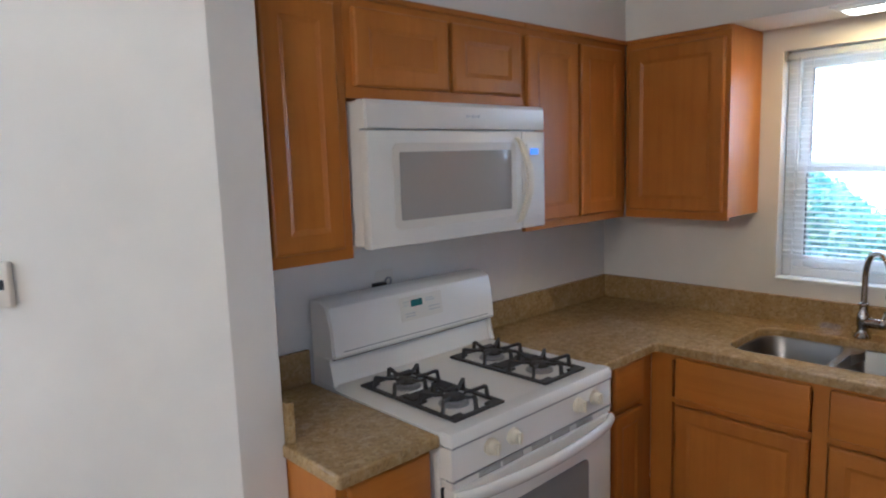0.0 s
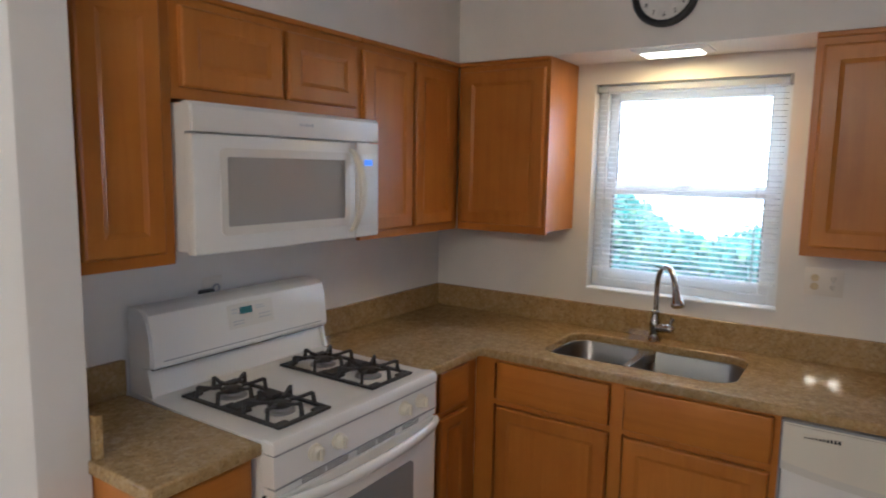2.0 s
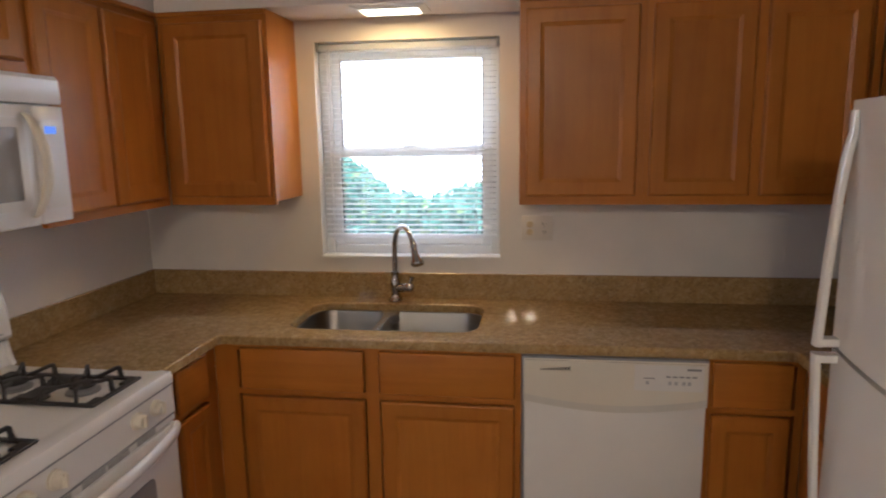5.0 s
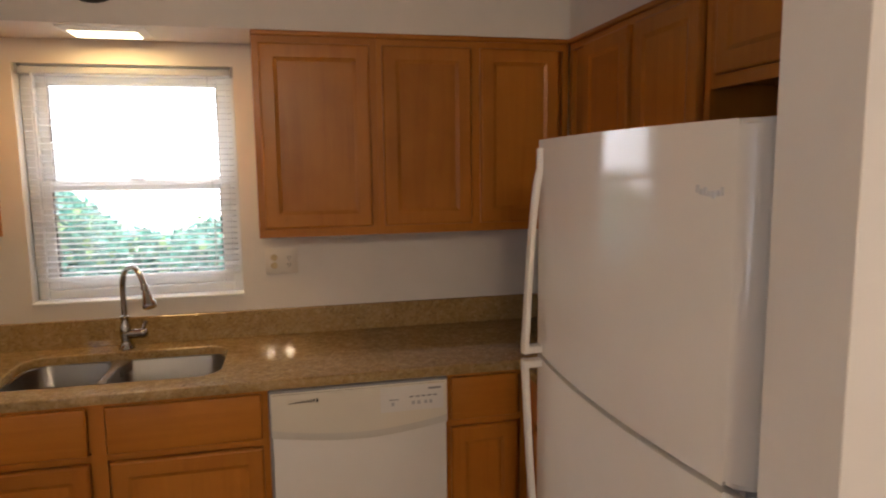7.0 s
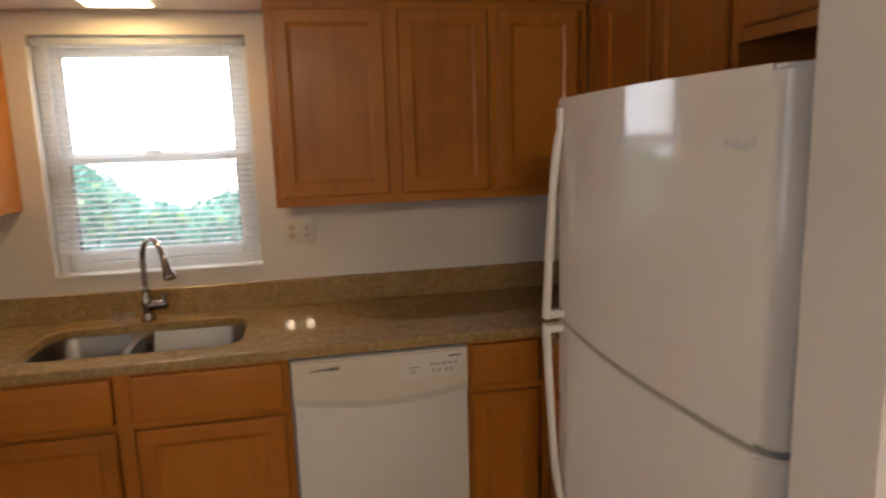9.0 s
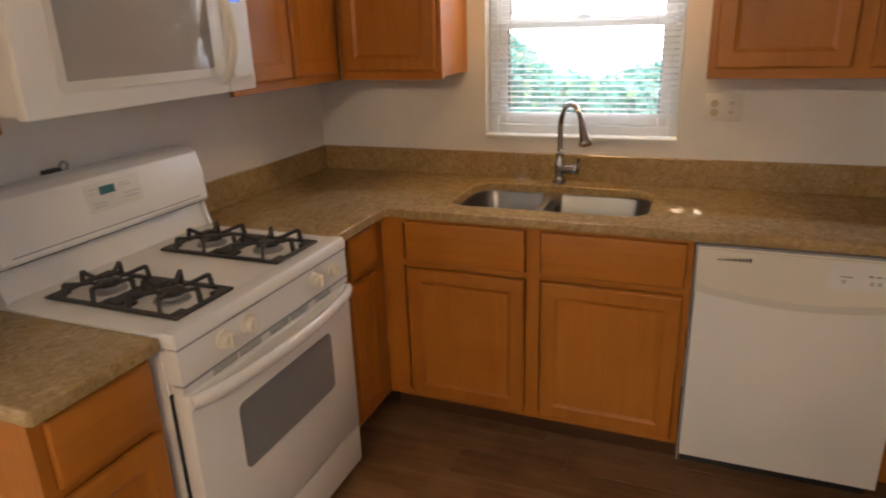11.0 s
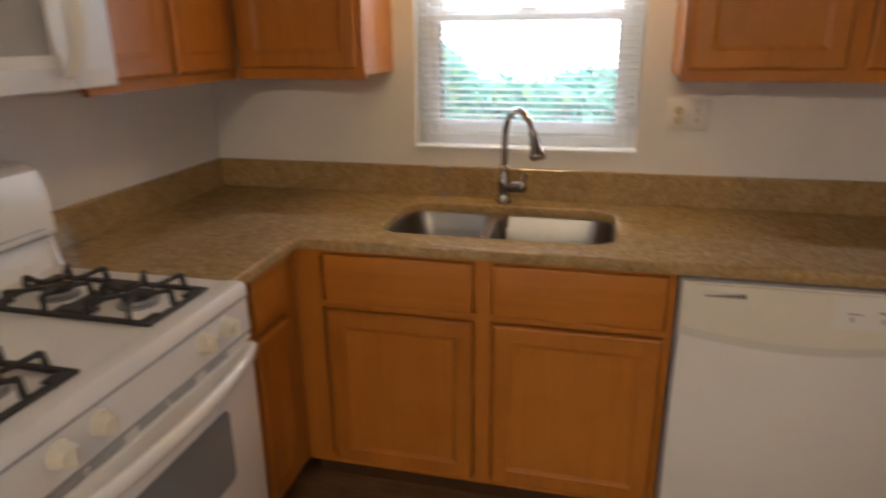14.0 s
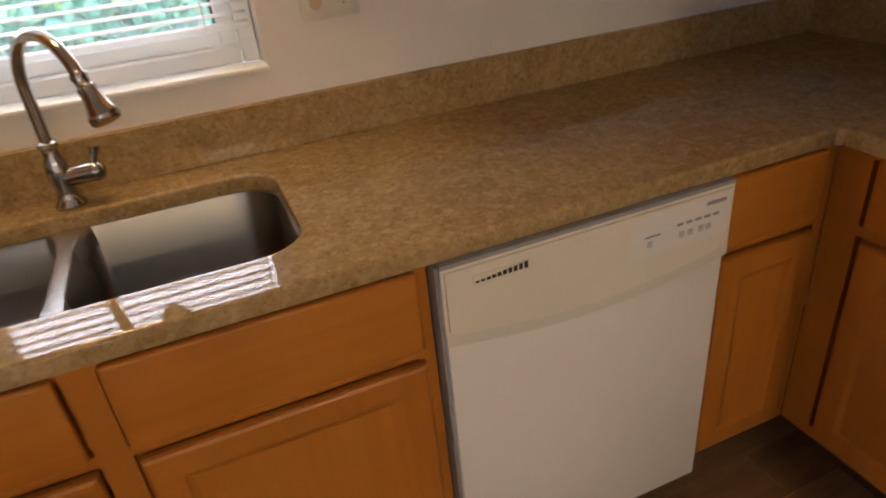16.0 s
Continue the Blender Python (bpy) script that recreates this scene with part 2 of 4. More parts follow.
# ---- mesh helpers ----


def box(bm, x0, x1, y0, y1, z0, z1, bevel=0.0, seg=1):
    made = bmesh.ops.create_cube(bm, size=1, matrix=Matrix.LocRotScale(((x0 + x1) / 2, (y0 + y1) / 2, (z0 + z1) / 2), None, (abs(x1 - x0), abs(y1 - y0), abs(z1 - z0))))
    if bevel:
        edges = list({e for v in made["verts"] for e in v.link_edges})
        bmesh.ops.bevel(bm, geom=edges, offset=bevel, segments=seg, affect="EDGES", profile=0.5)
    return bm


def boxes(*rows, bevel=0.0, seg=1):
    bm = bmesh.new()
    for r in rows:
        box(bm, *r, bevel=bevel, seg=seg)
    return bm


def part(name, bm, mat, parent=None, label="", smooth=False):
    me = bpy.data.meshes.new(name)
    bmesh.ops.recalc_face_normals(bm, faces=bm.faces)
    bm.to_mesh(me)
    bm.free()
    me.materials.append(mat)
    if smooth:
        me.polygons.foreach_set("use_smooth", [True] * len(me.polygons))
        me.set_sharp_from_angle(angle=radians(38))
    ob = new(name, me)
    if parent:
        ob.parent = parent
    if label:
        tagged(ob, label)
    return ob


def thing(name, m, label, category, group="", kind=""):
    ob = new(name)
    ob.empty_display_size = 0.1
    ob.matrix_basis = m
    return tagged(ob, label, category, group, kind)


def setting(name, bm, mat, label, category, smooth=False):
    return tagged(part(name, bm, mat, None, "", smooth), label, category, "", "structure")


def cyl(bm, a, b, r0, r1=None, seg=20):
    a, b = Vector(a), Vector(b)
    m = Matrix.Translation((a + b) / 2) @ (b - a).to_track_quat("Z", "Y").to_matrix().to_4x4()
    bmesh.ops.create_cone(bm, cap_ends=True, segments=seg, radius1=r0, radius2=r0 if r1 is None else r1, depth=(b - a).length, matrix=m)
    return bm


def lathe(bm, origin, axis, profile, seg=24):
    """Rings of (along, radius) round an axis."""
    q = Vector(axis).to_track_quat("Z", "Y").to_matrix()
    rings = []
    for h, r in profile:
        rings.append([bm.verts.new(Vector(origin) + q @ Vector((r * math.cos(2 * math.pi * i / seg), r * math.sin(2 * math.pi * i / seg), h))) for i in range(seg)])
    for p, n in zip(rings, rings[1:]):
        for i in range(seg):
            bm.faces.new((p[i], p[(i + 1) % seg], n[(i + 1) % seg], n[i]))
    bm.faces.new(rings[0][::-1])
    bm.faces.new(rings[-1])
    return bm


def tube(bm, points, radius, seg=12, closed=False):
    """A round bar along points; radius is one number or a function of 0..1."""
    pts = [Vector(p) for p in points]
    rings = []
    n = len(pts)
    side = None
    for i, p in enumerate(pts):
        if closed:
            d = (pts[(i + 1) % n] - pts[i - 1]).normalized()
        else:
            d = (pts[min(i + 1, n - 1)] - pts[max(i - 1, 0)]).normalized()
        if side is None:
            side = d.cross(Vector((0, 0, 1)) if abs(d.z) < 0.9 else Vector((1, 0, 0))).normalized()
        side = (side - d * side.dot(d)).normalized()
        up = d.cross(side)
        r = radius(i / (n - 1)) if callable(radius) else radius
        rings.append([bm.verts.new(p + r * (math.cos(2 * math.pi * k / seg) * side + math.sin(2 * math.pi * k / seg) * up)) for k in range(seg)])
    pairs = list(zip(rings, rings[1:])) + ([(rings[-1], rings[0])] if closed else [])
    for a, b in pairs:
        for k in range(seg):
            bm.faces.new((a[k], a[(k + 1) % seg], b[(k + 1) % seg], b[k]))
    if not closed:
        bm.faces.new(rings[0][::-1])
        bm.faces.new(rings[-1])
    return bm


def prism(bm, outline, z0, z1):
    """An upright solid over an outline of (x, y)."""
    lo = [bm.verts.new((x, y, z0)) for x, y in outline]
    hi = [bm.verts.new((x, y, z1)) for x, y in outline]
    bm.faces.new(lo[::-1])
    bm.faces.new(hi)
    n = len(lo)
    for i in range(n):
        bm.faces.new((lo[i], lo[(i + 1) % n], hi[(i + 1) % n], hi[i]))
    return bm


def profile_x(bm, outline, x0, x1):
    """A solid along x over a section of (y, z)."""
    a = [bm.verts.new((x0, y, z)) for y, z in outline]
    b = [bm.verts.new((x1, y, z)) for y, z in outline]
    bm.faces.new(a)
    bm.faces.new(b[::-1])
    n = len(a)
    for i in range(n):
        bm.faces.new((a[i], b[i], b[(i + 1) % n], a[(i + 1) % n]))
    return bm


def round_rect(x0, x1, y0, y1, r, seg=6):
    out = []
    for cx, cy, a0 in ((x1 - r, y1 - r, 0), (x0 + r, y1 - r, 90), (x0 + r, y0 + r, 180), (x1 - r, y0 + r, 270)):
        for i in range(seg + 1):
            a = radians(a0 + 90 * i / seg)
            out.append((cx + r * math.cos(a), cy + r * math.sin(a)))
    return out


def corners_rect(x0, x1, y0, y1, radii, seg=8):
    """Like round_rect, with a radius for each corner: far right, far left, near left, near right."""
    out = []
    for (sx, sy, a0), r in zip(((1, 1, 0), (0, 1, 90), (0, 0, 180), (1, 0, 270)), radii):
        cx, cy = (x1 - r if sx else x0 + r), (y1 - r if sy else y0 + r)
        for i in range(seg + 1):
            a = radians(a0 + 90 * i / seg)
            out.append((cx + r * math.cos(a), cy + r * math.sin(a)))
    return out


def ring_plate(bm, outer, inner, y0, y1):
    """A plate in x and z with a hole, between the depths y0 and y1; both outlines have the same count of points."""
    n = len(outer)
    rows = [[bm.verts.new((x, y, z)) for x, z in line] for line, y in ((outer, y1), (outer, y0), (inner, y0), (inner, y1))]
    for a, b in ((0, 1), (1, 2), (2, 3), (3, 0)):
        for i in range(n):
            bm.faces.new((rows[a][i], rows[a][(i + 1) % n], rows[b][(i + 1) % n], rows[b][i]))
    return bm


def plate(bm, outline, y0, y1):
    """A solid plate in x and z."""
    a = [bm.verts.new((x, y0, z)) for x, z in outline]
    b = [bm.verts.new((x, y1, z)) for x, z in outline]
    bm.faces.new(a)
    bm.faces.new(b[::-1])
    n = len(a)
    for i in range(n):
        bm.faces.new((a[i], b[i], b[(i + 1) % n], a[(i + 1) % n]))
    return bm


# ---- the room ----
WIDE, CEIL, SOFFIT = 3.29, 2.44, 2.136
WX0, WX1, WZ0, WZ1 = 0.846, 1.650, 1.100, 2.045
STUB_Y0, STUB_Y1 = -2.225, -2.10
LSTUB, RSTUB = 0.386, 2.466

north = boxes((-0.15, WX0, 0, 0.16, 0, CEIL), (WX1, WIDE + 0.15, 0, 0.16, 0, CEIL), (WX0, WX1, 0, 0.16, 0, WZ0), (WX0, WX1, 0, 0.16, WZ1, CEIL))
bmesh.ops.remove_doubles(north, verts=north.verts, dist=0.0005)
setting("wall_north", north, M_WALL, "off-white painted wall with a window over the sink", "wall")
setting("wall_west", boxes((-0.15, 0, STUB_Y1, 0, 0, CEIL)), M_WALL, "off-white painted wall behind the gas range", "wall")
setting("wall_east", boxes((WIDE, WIDE + 0.15, -2.116, 0, 0, CEIL)), M_WALL, "off-white painted wall behind the refrigerator", "wall")
bm = bmesh.new()
prism(bm, [(-0.15, STUB_Y1), (LSTUB, STUB_Y1), (LSTUB, STUB_Y0), (-0.83, STUB_Y0 - 1.212), (-0.95, STUB_Y0 - 1.1)], 0, CEIL)
bmesh.ops.bevel(bm, geom=[e for e in bm.edges if abs(e.verts[0].co.z - e.verts[1].co.z) > 1 and abs(e.verts[0].co.x - LSTUB) < 0.001], offset=0.0012, segments=1, affect="EDGES")
setting("wall_entry_west", bm, M_WALL, "off-white wall end turning off at an angle beside the counter", "wall")
bm = bmesh.new()
prism(bm, [(RSTUB, -2.248), (RSTUB, -2.117), (4.45, -2.117), (4.45, -2.248)], 0, CEIL)
bmesh.ops.bevel(bm, geom=[e for e in bm.edges if abs(e.verts[0].co.z - e.verts[1].co.z) > 1 and abs(e.verts[0].co.x - RSTUB) < 0.001], offset=0.0012, segments=1, affect="EDGES")
setting("wall_entry_east", bm, M_WALL, "off-white wall end beside the refrigerator", "wall")
setting("wall_dining_west", boxes((-0.98, -0.83, -6.3, STUB_Y0 - 1.15, 0, CEIL)), M_WALL, "plain off-white side wall of the next room", "wall")
setting("wall_dining_east", boxes((4.3, 4.45, -6.3, STUB_Y0, 0, CEIL)), M_WALL, "plain off-white side wall of the next room", "wall")
setting("wall_dining_south", boxes((-0.98, 4.45, -6.45, -6.3, 0, CEIL)), M_WALL, "plain off-white rear wall of the next room", "wall")
setting("ceiling", boxes((-1.1, 4.5, -6.5, 0.16, CEIL, CEIL + 0.12)), M_CEIL, "flat white painted ceiling", "ceiling")
bm = bmesh.new()
prism(bm, [(0.001, -0.001), (0.001, -2.099), (0.306, -2.099), (0.306, -0.308), (2.984, -0.308), (2.984, -2.099), (WIDE - 0.001, -2.099), (WIDE - 0.001, -0.001)], SOFFIT, CEIL - 0.001)
setting("soffit", bm, M_WALL, "off-white boxed soffit above the wall cabinets", "soffit")
floor = setting("floor", boxes((-1.1, 4.5, -6.5, 0.16, -0.12, -0.012)), M_SUBFLOOR, "dark brown wood-look plank floor", "floor")

# ---- the window ----
W = thing("window_1", pose(WX0, 0, WZ0), "white vinyl double-hung window in a plastered recess", "window", "", "structure")
ww, wh = WX1 - WX0, WZ1 - WZ0
part("window_frame", boxes((0.002, 0.040, 0.062, 0.155, 0.012, wh), (ww - 0.040, ww - 0.002, 0.062, 0.155, 0.012, wh), (0.040, ww - 0.040, 0.062, 0.155, wh - 0.035, wh - 0.002), (0.040, ww - 0.040, 0.062, 0.155, 0.012, 0.052), bevel=0.004), M_VINYL, W)
part("window_sill", boxes((-0.004, ww + 0.004, -0.006, 0.062, 0.0, 0.012), bevel=0.004, seg=2), M_TRIM, W)


def sash(name, z0, z1, y):
    s = part(name, boxes((0.0404, 0.080, y, y + 0.032, z0, z1), (ww - 0.080, ww - 0.0404, y, y + 0.032, z0, z1), (0.080, ww - 0.080, y, y + 0.032, z0, z0 + 0.040), (0.080, ww - 0.080, y, y + 0.032, z1 - 0.036, z1), bevel=0.004), M_VINYL, W)
    part("gasket", boxes((0.080, 0.085, y + 0.006, y + 0.02, z0 + 0.040, z1 - 0.036), (ww - 0.085, ww - 0.080, y + 0.006, y + 0.02, z0 + 0.040, z1 - 0.036)), M_BLACK, s, "black glazing gasket")
    p = part("pane", boxes((0.080, ww - 0.080, y + 0.013, y + 0.017, z0 + 0.038, z1 - 0.034)), M_GLASS, s, "clear glass pane")
    p.visible_shadow = False
    return s


sash("lower_sash", 0.0523, 0.490, 0.072)
sash("upper_sash", 0.456, wh - 0.036, 0.108)
# Added sheet for the haze of glare in the lower pane.
veil = part("haze_sheet", boxes((0.044, ww - 0.044, 0.146, 0.147, 0.054, 0.490)), M_HAZE, W, "thin pale see-through sheet hazing the view through the lower sash")
part("sash_lock", boxes((ww / 2 - 0.03, ww / 2 + 0.03, 0.062, 0.088, 0.4905, 0.502), bevel=0.003), M_VINYL, W)

blind = thing("window_blind", pose(WX0, 0.033, WZ1), "white horizontal mini blind lowered with its slats open", "blind")
part("headrail", boxes((0.014, ww - 0.014, -0.016, 0.016, -0.036, -0.010), bevel=0.003), M_SLAT, blind)
for x in (0.002, ww - 0.014):
    part("bracket", boxes((x, x + 0.0118, -0.019, 0.018, -0.038, -0.0005), bevel=0.001), M_GREYTRIM, blind, "grey metal mounting bracket")
bm = bmesh.new()
for i in range(7):
    s = -0.012 + 0.024 * i / 6
    c = 0.0022 * (1 - (s / 0.012) ** 2)
    z = c + s * 0.16
    if i:
        a = [bm.verts.new((x, ps, pz)) for x in (0.016, ww - 0.016) for ps, pz in (prev,)]
        b = [bm.verts.new((x, s, z)) for x in (0.016, ww - 0.016)]
        bm.faces.new((a[0], a[1], b[1], b[0]))
    prev = (s, z)
bmesh.ops.remove_doubles(bm, verts=bm.verts, dist=1e-5)
bmesh.ops.solidify(bm, geom=bm.faces[:], thickness=0.0006)
slat = part("slat", bm, M_SLAT, blind)
PITCH, COUNT = 0.0235, 34
slat.location = (0, 0, -0.045)
for i in range(1, COUNT):
    s = new("slat", slat.data)
    s.parent = blind
    s.location = (0, 0, -0.045 - PITCH * i)
zb = -0.045 - PITCH * COUNT
part("bottom_rail", boxes((0.014, ww - 0.014, -0.012, 0.012, zb - 0.010, zb + 0.006), bevel=0.003), M_SLAT, blind)
for x in (0.105, ww - 0.105):
    part("ladder_cord", boxes((x - 0.0012, x + 0.0012, -0.0135, -0.0122, zb, -0.03), (x - 0.0012, x + 0.0012, 0.0122, 0.0135, zb, -0.03)), M_CORD, blind)
bm = cyl(bmesh.new(), (0.06, -0.022, -0.03), (0.064, -0.024, -0.56), 0.0035, seg=8)
part("tilt_wand", bm, M_CORD, blind)

# ---- outside ----
setting("ground", boxes((-60, 60, 0.17, 80, -0.9, -0.6)), M_SOIL, "bare brown soil outside the window", "ground")
# Emissive board added behind the shrubs for the sky's brightness.
setting("backdrop", boxes((-25, 25, 9.0, 9.2, -0.6, 16)), M_BACK, "glowing board standing in for the bright overcast distance", "backdrop")


def shrub(m, label, height, spread_x, depth, count, fall=0.22):
    top = thing("shrub", m, label, "shrub")
    rng = random.Random(int(height * 100) + count)
    bm = bmesh.new()
    for i in range(9):
        a = rng.uniform(0, 6.28)
        x, y = spread_x * 0.38 * math.cos(a), depth * 0.35 * math.sin(a)
        tube(bm, [(x * 0.2, y * 0.2, 0), (x * 0.6, y * 0.6, height * 0.45), (x * 1.1, y * 1.1, height * 0.85)], lambda u: 0.018 * (1 - 0.8 * u), 6)
    part("stem", bm, M_TWIG, top)
    verts, faces = [], []
    for _ in range(count):
        u, v, w = rng.uniform(-1, 1), rng.uniform(-1, 1), (0.62 + 0.38 * rng.random() ** 0.7 if rng.random() < 0.85 else rng.random())
        lump = 0.97 + 0.03 * math.sin(5.1 * u + 2 * v)
        x = 0.5 * spread_x * u * lump
        y = 0.5 * depth * v
        z = height * w * (1 - fall * u * u) * lump + rng.gauss(0, 0.02)
        c = Vector((x, y, max(0.05, z)))
        size = rng.uniform(0.05, 0.10)
        q = Euler((rng.uniform(0.2, 1.5), rng.uniform(-0.7, 0.7), rng.uniform(-1.4, 1.4))).to_matrix()
        k = len(verts)
        for lx, ly, lz in ((0, -0.5, 0), (0.33, -0.1, 0.06), (0, 0.5, -0.05), (-0.33, -0.1, 0.06), (0, -0.05, 0)):
            verts.append(c + q @ (Vector((lx, ly, lz)) * size))
        faces += [(k, k + 1, k + 4), (k + 1, k + 2, k + 4), (k + 2, k + 3, k + 4), (k + 3, k, k + 4)]
    me = bpy.data.meshes.new("crown")
    me.from_pydata(verts, [], faces)
    me.materials.append(M_LEAF)
    crown = new("crown", me)
    crown.parent = top
    tagged(crown, "broad glossy green leaves", kind="stuff")


shrub(pose(0.15, 1.70, -0.6), "tall leafy green shrub outside the window", 2.16, 1.8, 1.1, 15000, 0.24)
shrub(pose(1.45, 1.65, -0.6), "low leafy green shrub outside the window", 1.90, 1.7, 1.0, 14000, 0.06)
shrub(pose(2.95, 1.75, -0.6), "leafy green shrub outside the window", 1.93, 1.7, 1.1, 10000, 0.06)

# ---- cabinets ----


def facing_east(y0, z0=0.0):
    return pose(0, y0, z0, 0, 0, 90)


def facing_west(y0, z0=0.0):
    return pose(WIDE, y0, z0, 0, 0, -90)


def facing_south(x0, z0=0.0):
    return pose(x0, 0, z0)


def panel_door(cab, x0, x1, z0, z1, front, rail=0.056):
    """A framed door with a sunk panel, hung on the face at y = front."""
    t = 0.020
    bm = bmesh.new()
    rows = []
    for ins, y in ((0, front), (0, front - t + 0.008), (0.0025, front - t + 0.003), (0.008, front - t), (rail - 0.004, front - t), (rail, front - t + 0.002), (rail + 0.012, front - t + 0.0062)):
        rows.append([bm.verts.new((x, y, z)) for x, z in ((x0 + ins, z0 + ins), (x1 - ins, z0 + ins), (x1 - ins, z1 - ins), (x0 + ins, z1 - ins))])
    for a, b in zip(rows, rows[1:]):
        for i in range(4):
            bm.faces.new((a[i], a[(i + 1) % 4], b[(i + 1) % 4], b[i]))
    bm.faces.new(rows[0])
    d = part("door", bm, M_WOOD, cab)
    part("panel", boxes((x0 + rail + 0.008, x1 - rail - 0.008, front - t + 0.0056, front - 0.003, z0 + rail + 0.008, z1 - rail - 0.008)), M_WOOD, d)
    return d


def slab_front(cab, x0, x1, z0, z1, front):
    return part("drawer_front", boxes((x0, x1, front - 0.019, front - 0.0005, z0, z1), bevel=0.007, seg=3), M_WOOD_H, cab, "", True)


def wall_cabinet(m, w, z0, z1, doors, label, depth=0.305, lip=True):
    cab = thing("wall_cabinet", m, label, "cabinet", "wall cabinets")
    part("body", boxes((0.001, w - 0.001, -depth + 0.019, -0.001, z0 + 0.012, z1 - 0.0005), bevel=0.001), M_WOOD, cab)
    xs = sorted({0.0, w} | {round((a[1] + b[0]) / 2, 4) for a, b in zip(doors, doors[1:])})
    rows = [(0.0001, w - 0.0001, -depth, -depth + 0.019, z1 - 0.045, z1 - 0.0005), (0.0001, w - 0.0001, -depth, -depth + 0.019, z0, z0 + 0.045)]
    for x in xs:
        a, b = max(0.0001, x - 0.026), min(w - 0.0001, x + 0.026)
        rows.append((a, b, -depth, -depth + 0.019, z0 + 0.045, z1 - 0.045))
    part("face_frame", boxes(*rows), M_WOOD, cab)
    if lip:
        part("top_moulding", boxes((0.0001, w - 0.0001, -depth - 0.014, -depth - 0.0005, z1 - 0.020, z1 - 0.0005), bevel=0.004), M_WOOD_H, cab)
    for x0, x1 in doors:
        panel_door(cab, x0, x1, z0 + 0.034, z1 - 0.044, -depth, 0.056 if x1 - x0 > 0.2 else 0.045)
    return cab


UZ0, UZ1 = 1.372, 2.134
wall_cabinet(facing_east(-2.098), 0.305, UZ0, UZ1, [(0.040, 0.270)], "tall honey-maple wall cabinet beside the microwave")
wall_cabinet(facing_east(-1.792), 0.790, 1.836, UZ1, [(0.026, 0.398), (0.420, 0.757)], "short honey-maple wall cabinet with two doors above the microwave")
wall_cabinet(facing_east(-1.001), 0.692, UZ0, UZ1, [(0.010, 0.321), (0.342, 0.642)], "honey-maple wall cabinet with two doors in the corner")
wall_cabinet(facing_south(0.309), 0.456, UZ0, UZ1, [(0.024, 0.437)], "honey-maple wall cabinet with one door beside the window")
wall_cabinet(facing_south(1.741), 0.456, UZ0, UZ1, [(0.024, 0.429)], "honey-maple wall cabinet with one wide door")
wall_cabinet(facing_south(2.1971), 0.784, UZ0, UZ1, [(0.021, 0.371), (0.408, 0.738)], "honey-maple wall cabinet with two doors in the corner")
wall_cabinet(facing_west(-0.309), 0.930, UZ0, UZ1, [(0.165, 0.503), (0.548, 0.900)], "honey-maple wall cabinet with two doors near the refrigerator")
wall_cabinet(facing_west(-1.241), 0.857, 1.832, UZ1, [(0.035, 0.42), (0.44, 0.83)], "short honey-maple wall cabinet above the refrigerator")


def base_cabinet(m, w, fronts, doors, label, depth=0.61, stiles=(), end_left=0.0, end_right=0.0, open_top=False):
    cab = thing("base_cabinet", m, label, "cabinet", "base cabinets")
    if open_top:
        part("body", boxes((0.001, 0.019, -depth + 0.019, -0.001, 0.106, 0.8895), (w - 0.019, w - 0.001, -depth + 0.019, -0.001, 0.106, 0.8895), (0.019, w - 0.019, -depth + 0.019, -0.001, 0.106, 0.124), (0.019, w - 0.019, -0.012, -0.001, 0.124, 0.8895), (0.019, w - 0.019, -depth + 0.019, -depth + 0.024, 0.124, 0.8895)), M_WOOD, cab)
    else:
        part("body", boxes((0.001, w - 0.001, -depth + 0.019, -0.001, 0.106, 0.8895), bevel=0.001), M_WOOD, cab)
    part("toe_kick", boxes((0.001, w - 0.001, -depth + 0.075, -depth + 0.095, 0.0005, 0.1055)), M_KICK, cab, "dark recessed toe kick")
    rows = [(0.0005, w - 0.0005, -depth, -depth + 0.0185, 0.862, 0.8895), (0.0005, w - 0.0005, -depth, -depth + 0.0185, 0.106, 0.140), (0.0005, w - 0.0005, -depth, -depth + 0.0185, 0.690, 0.712)]
    part("face_frame", boxes(*rows, *[(a, b, -depth, -depth + 0.0185, z0, z1) for a, b in ((0.0005, 0.03 + end_left), (w - 0.03 - end_right, w - 0.0005), *stiles) for z0, z1 in ((0.140, 0.690), (0.712, 0.862))]), M_WOOD, cab)
    for x0, x1 in fronts:
        slab_front(cab, x0, x1, 0.714, 0.875, -depth)
    for x0, x1 in doors:
        panel_door(cab, x0, x1, 0.128, 0.686, -depth, 0.056 if x1 - x0 > 0.24 else 0.05)
    return cab


base_cabinet(facing_east(-2.096), 0.305, [(0.028, 0.290)], [(0.028, 0.290)], "honey-maple base cabinet with a drawer beside the range")
base_cabinet(facing_east(-1.016), 0.405, [(0.120, 0.320)], [(0.120, 0.320)], "narrow honey-maple base cabinet between the range and the corner", end_left=0.08, end_right=0.06)
base_cabinet(facing_south(0.6105), 1.148, [(0.108, 0.580), (0.637, 1.126)], [(0.108, 0.580), (0.640, 1.126)], "honey-maple sink cabinet with two doors and false drawer fronts", stiles=((0.585, 0.632),), end_left=0.06, open_top=True)
base_cabinet(facing_south(2.384), 0.315, [(0.016, 0.270)], [(0.016, 0.270)], "narrow honey-maple base cabinet beside the dishwasher")
base_cabinet(facing_west(-0.6105), 0.580, [(0.100, 0.556)], [(0.100, 0.556)], "honey-maple base cabinet with a drawer near the refrigerator", depth=0.590, end_left=0.05)

# ---- worktop ----


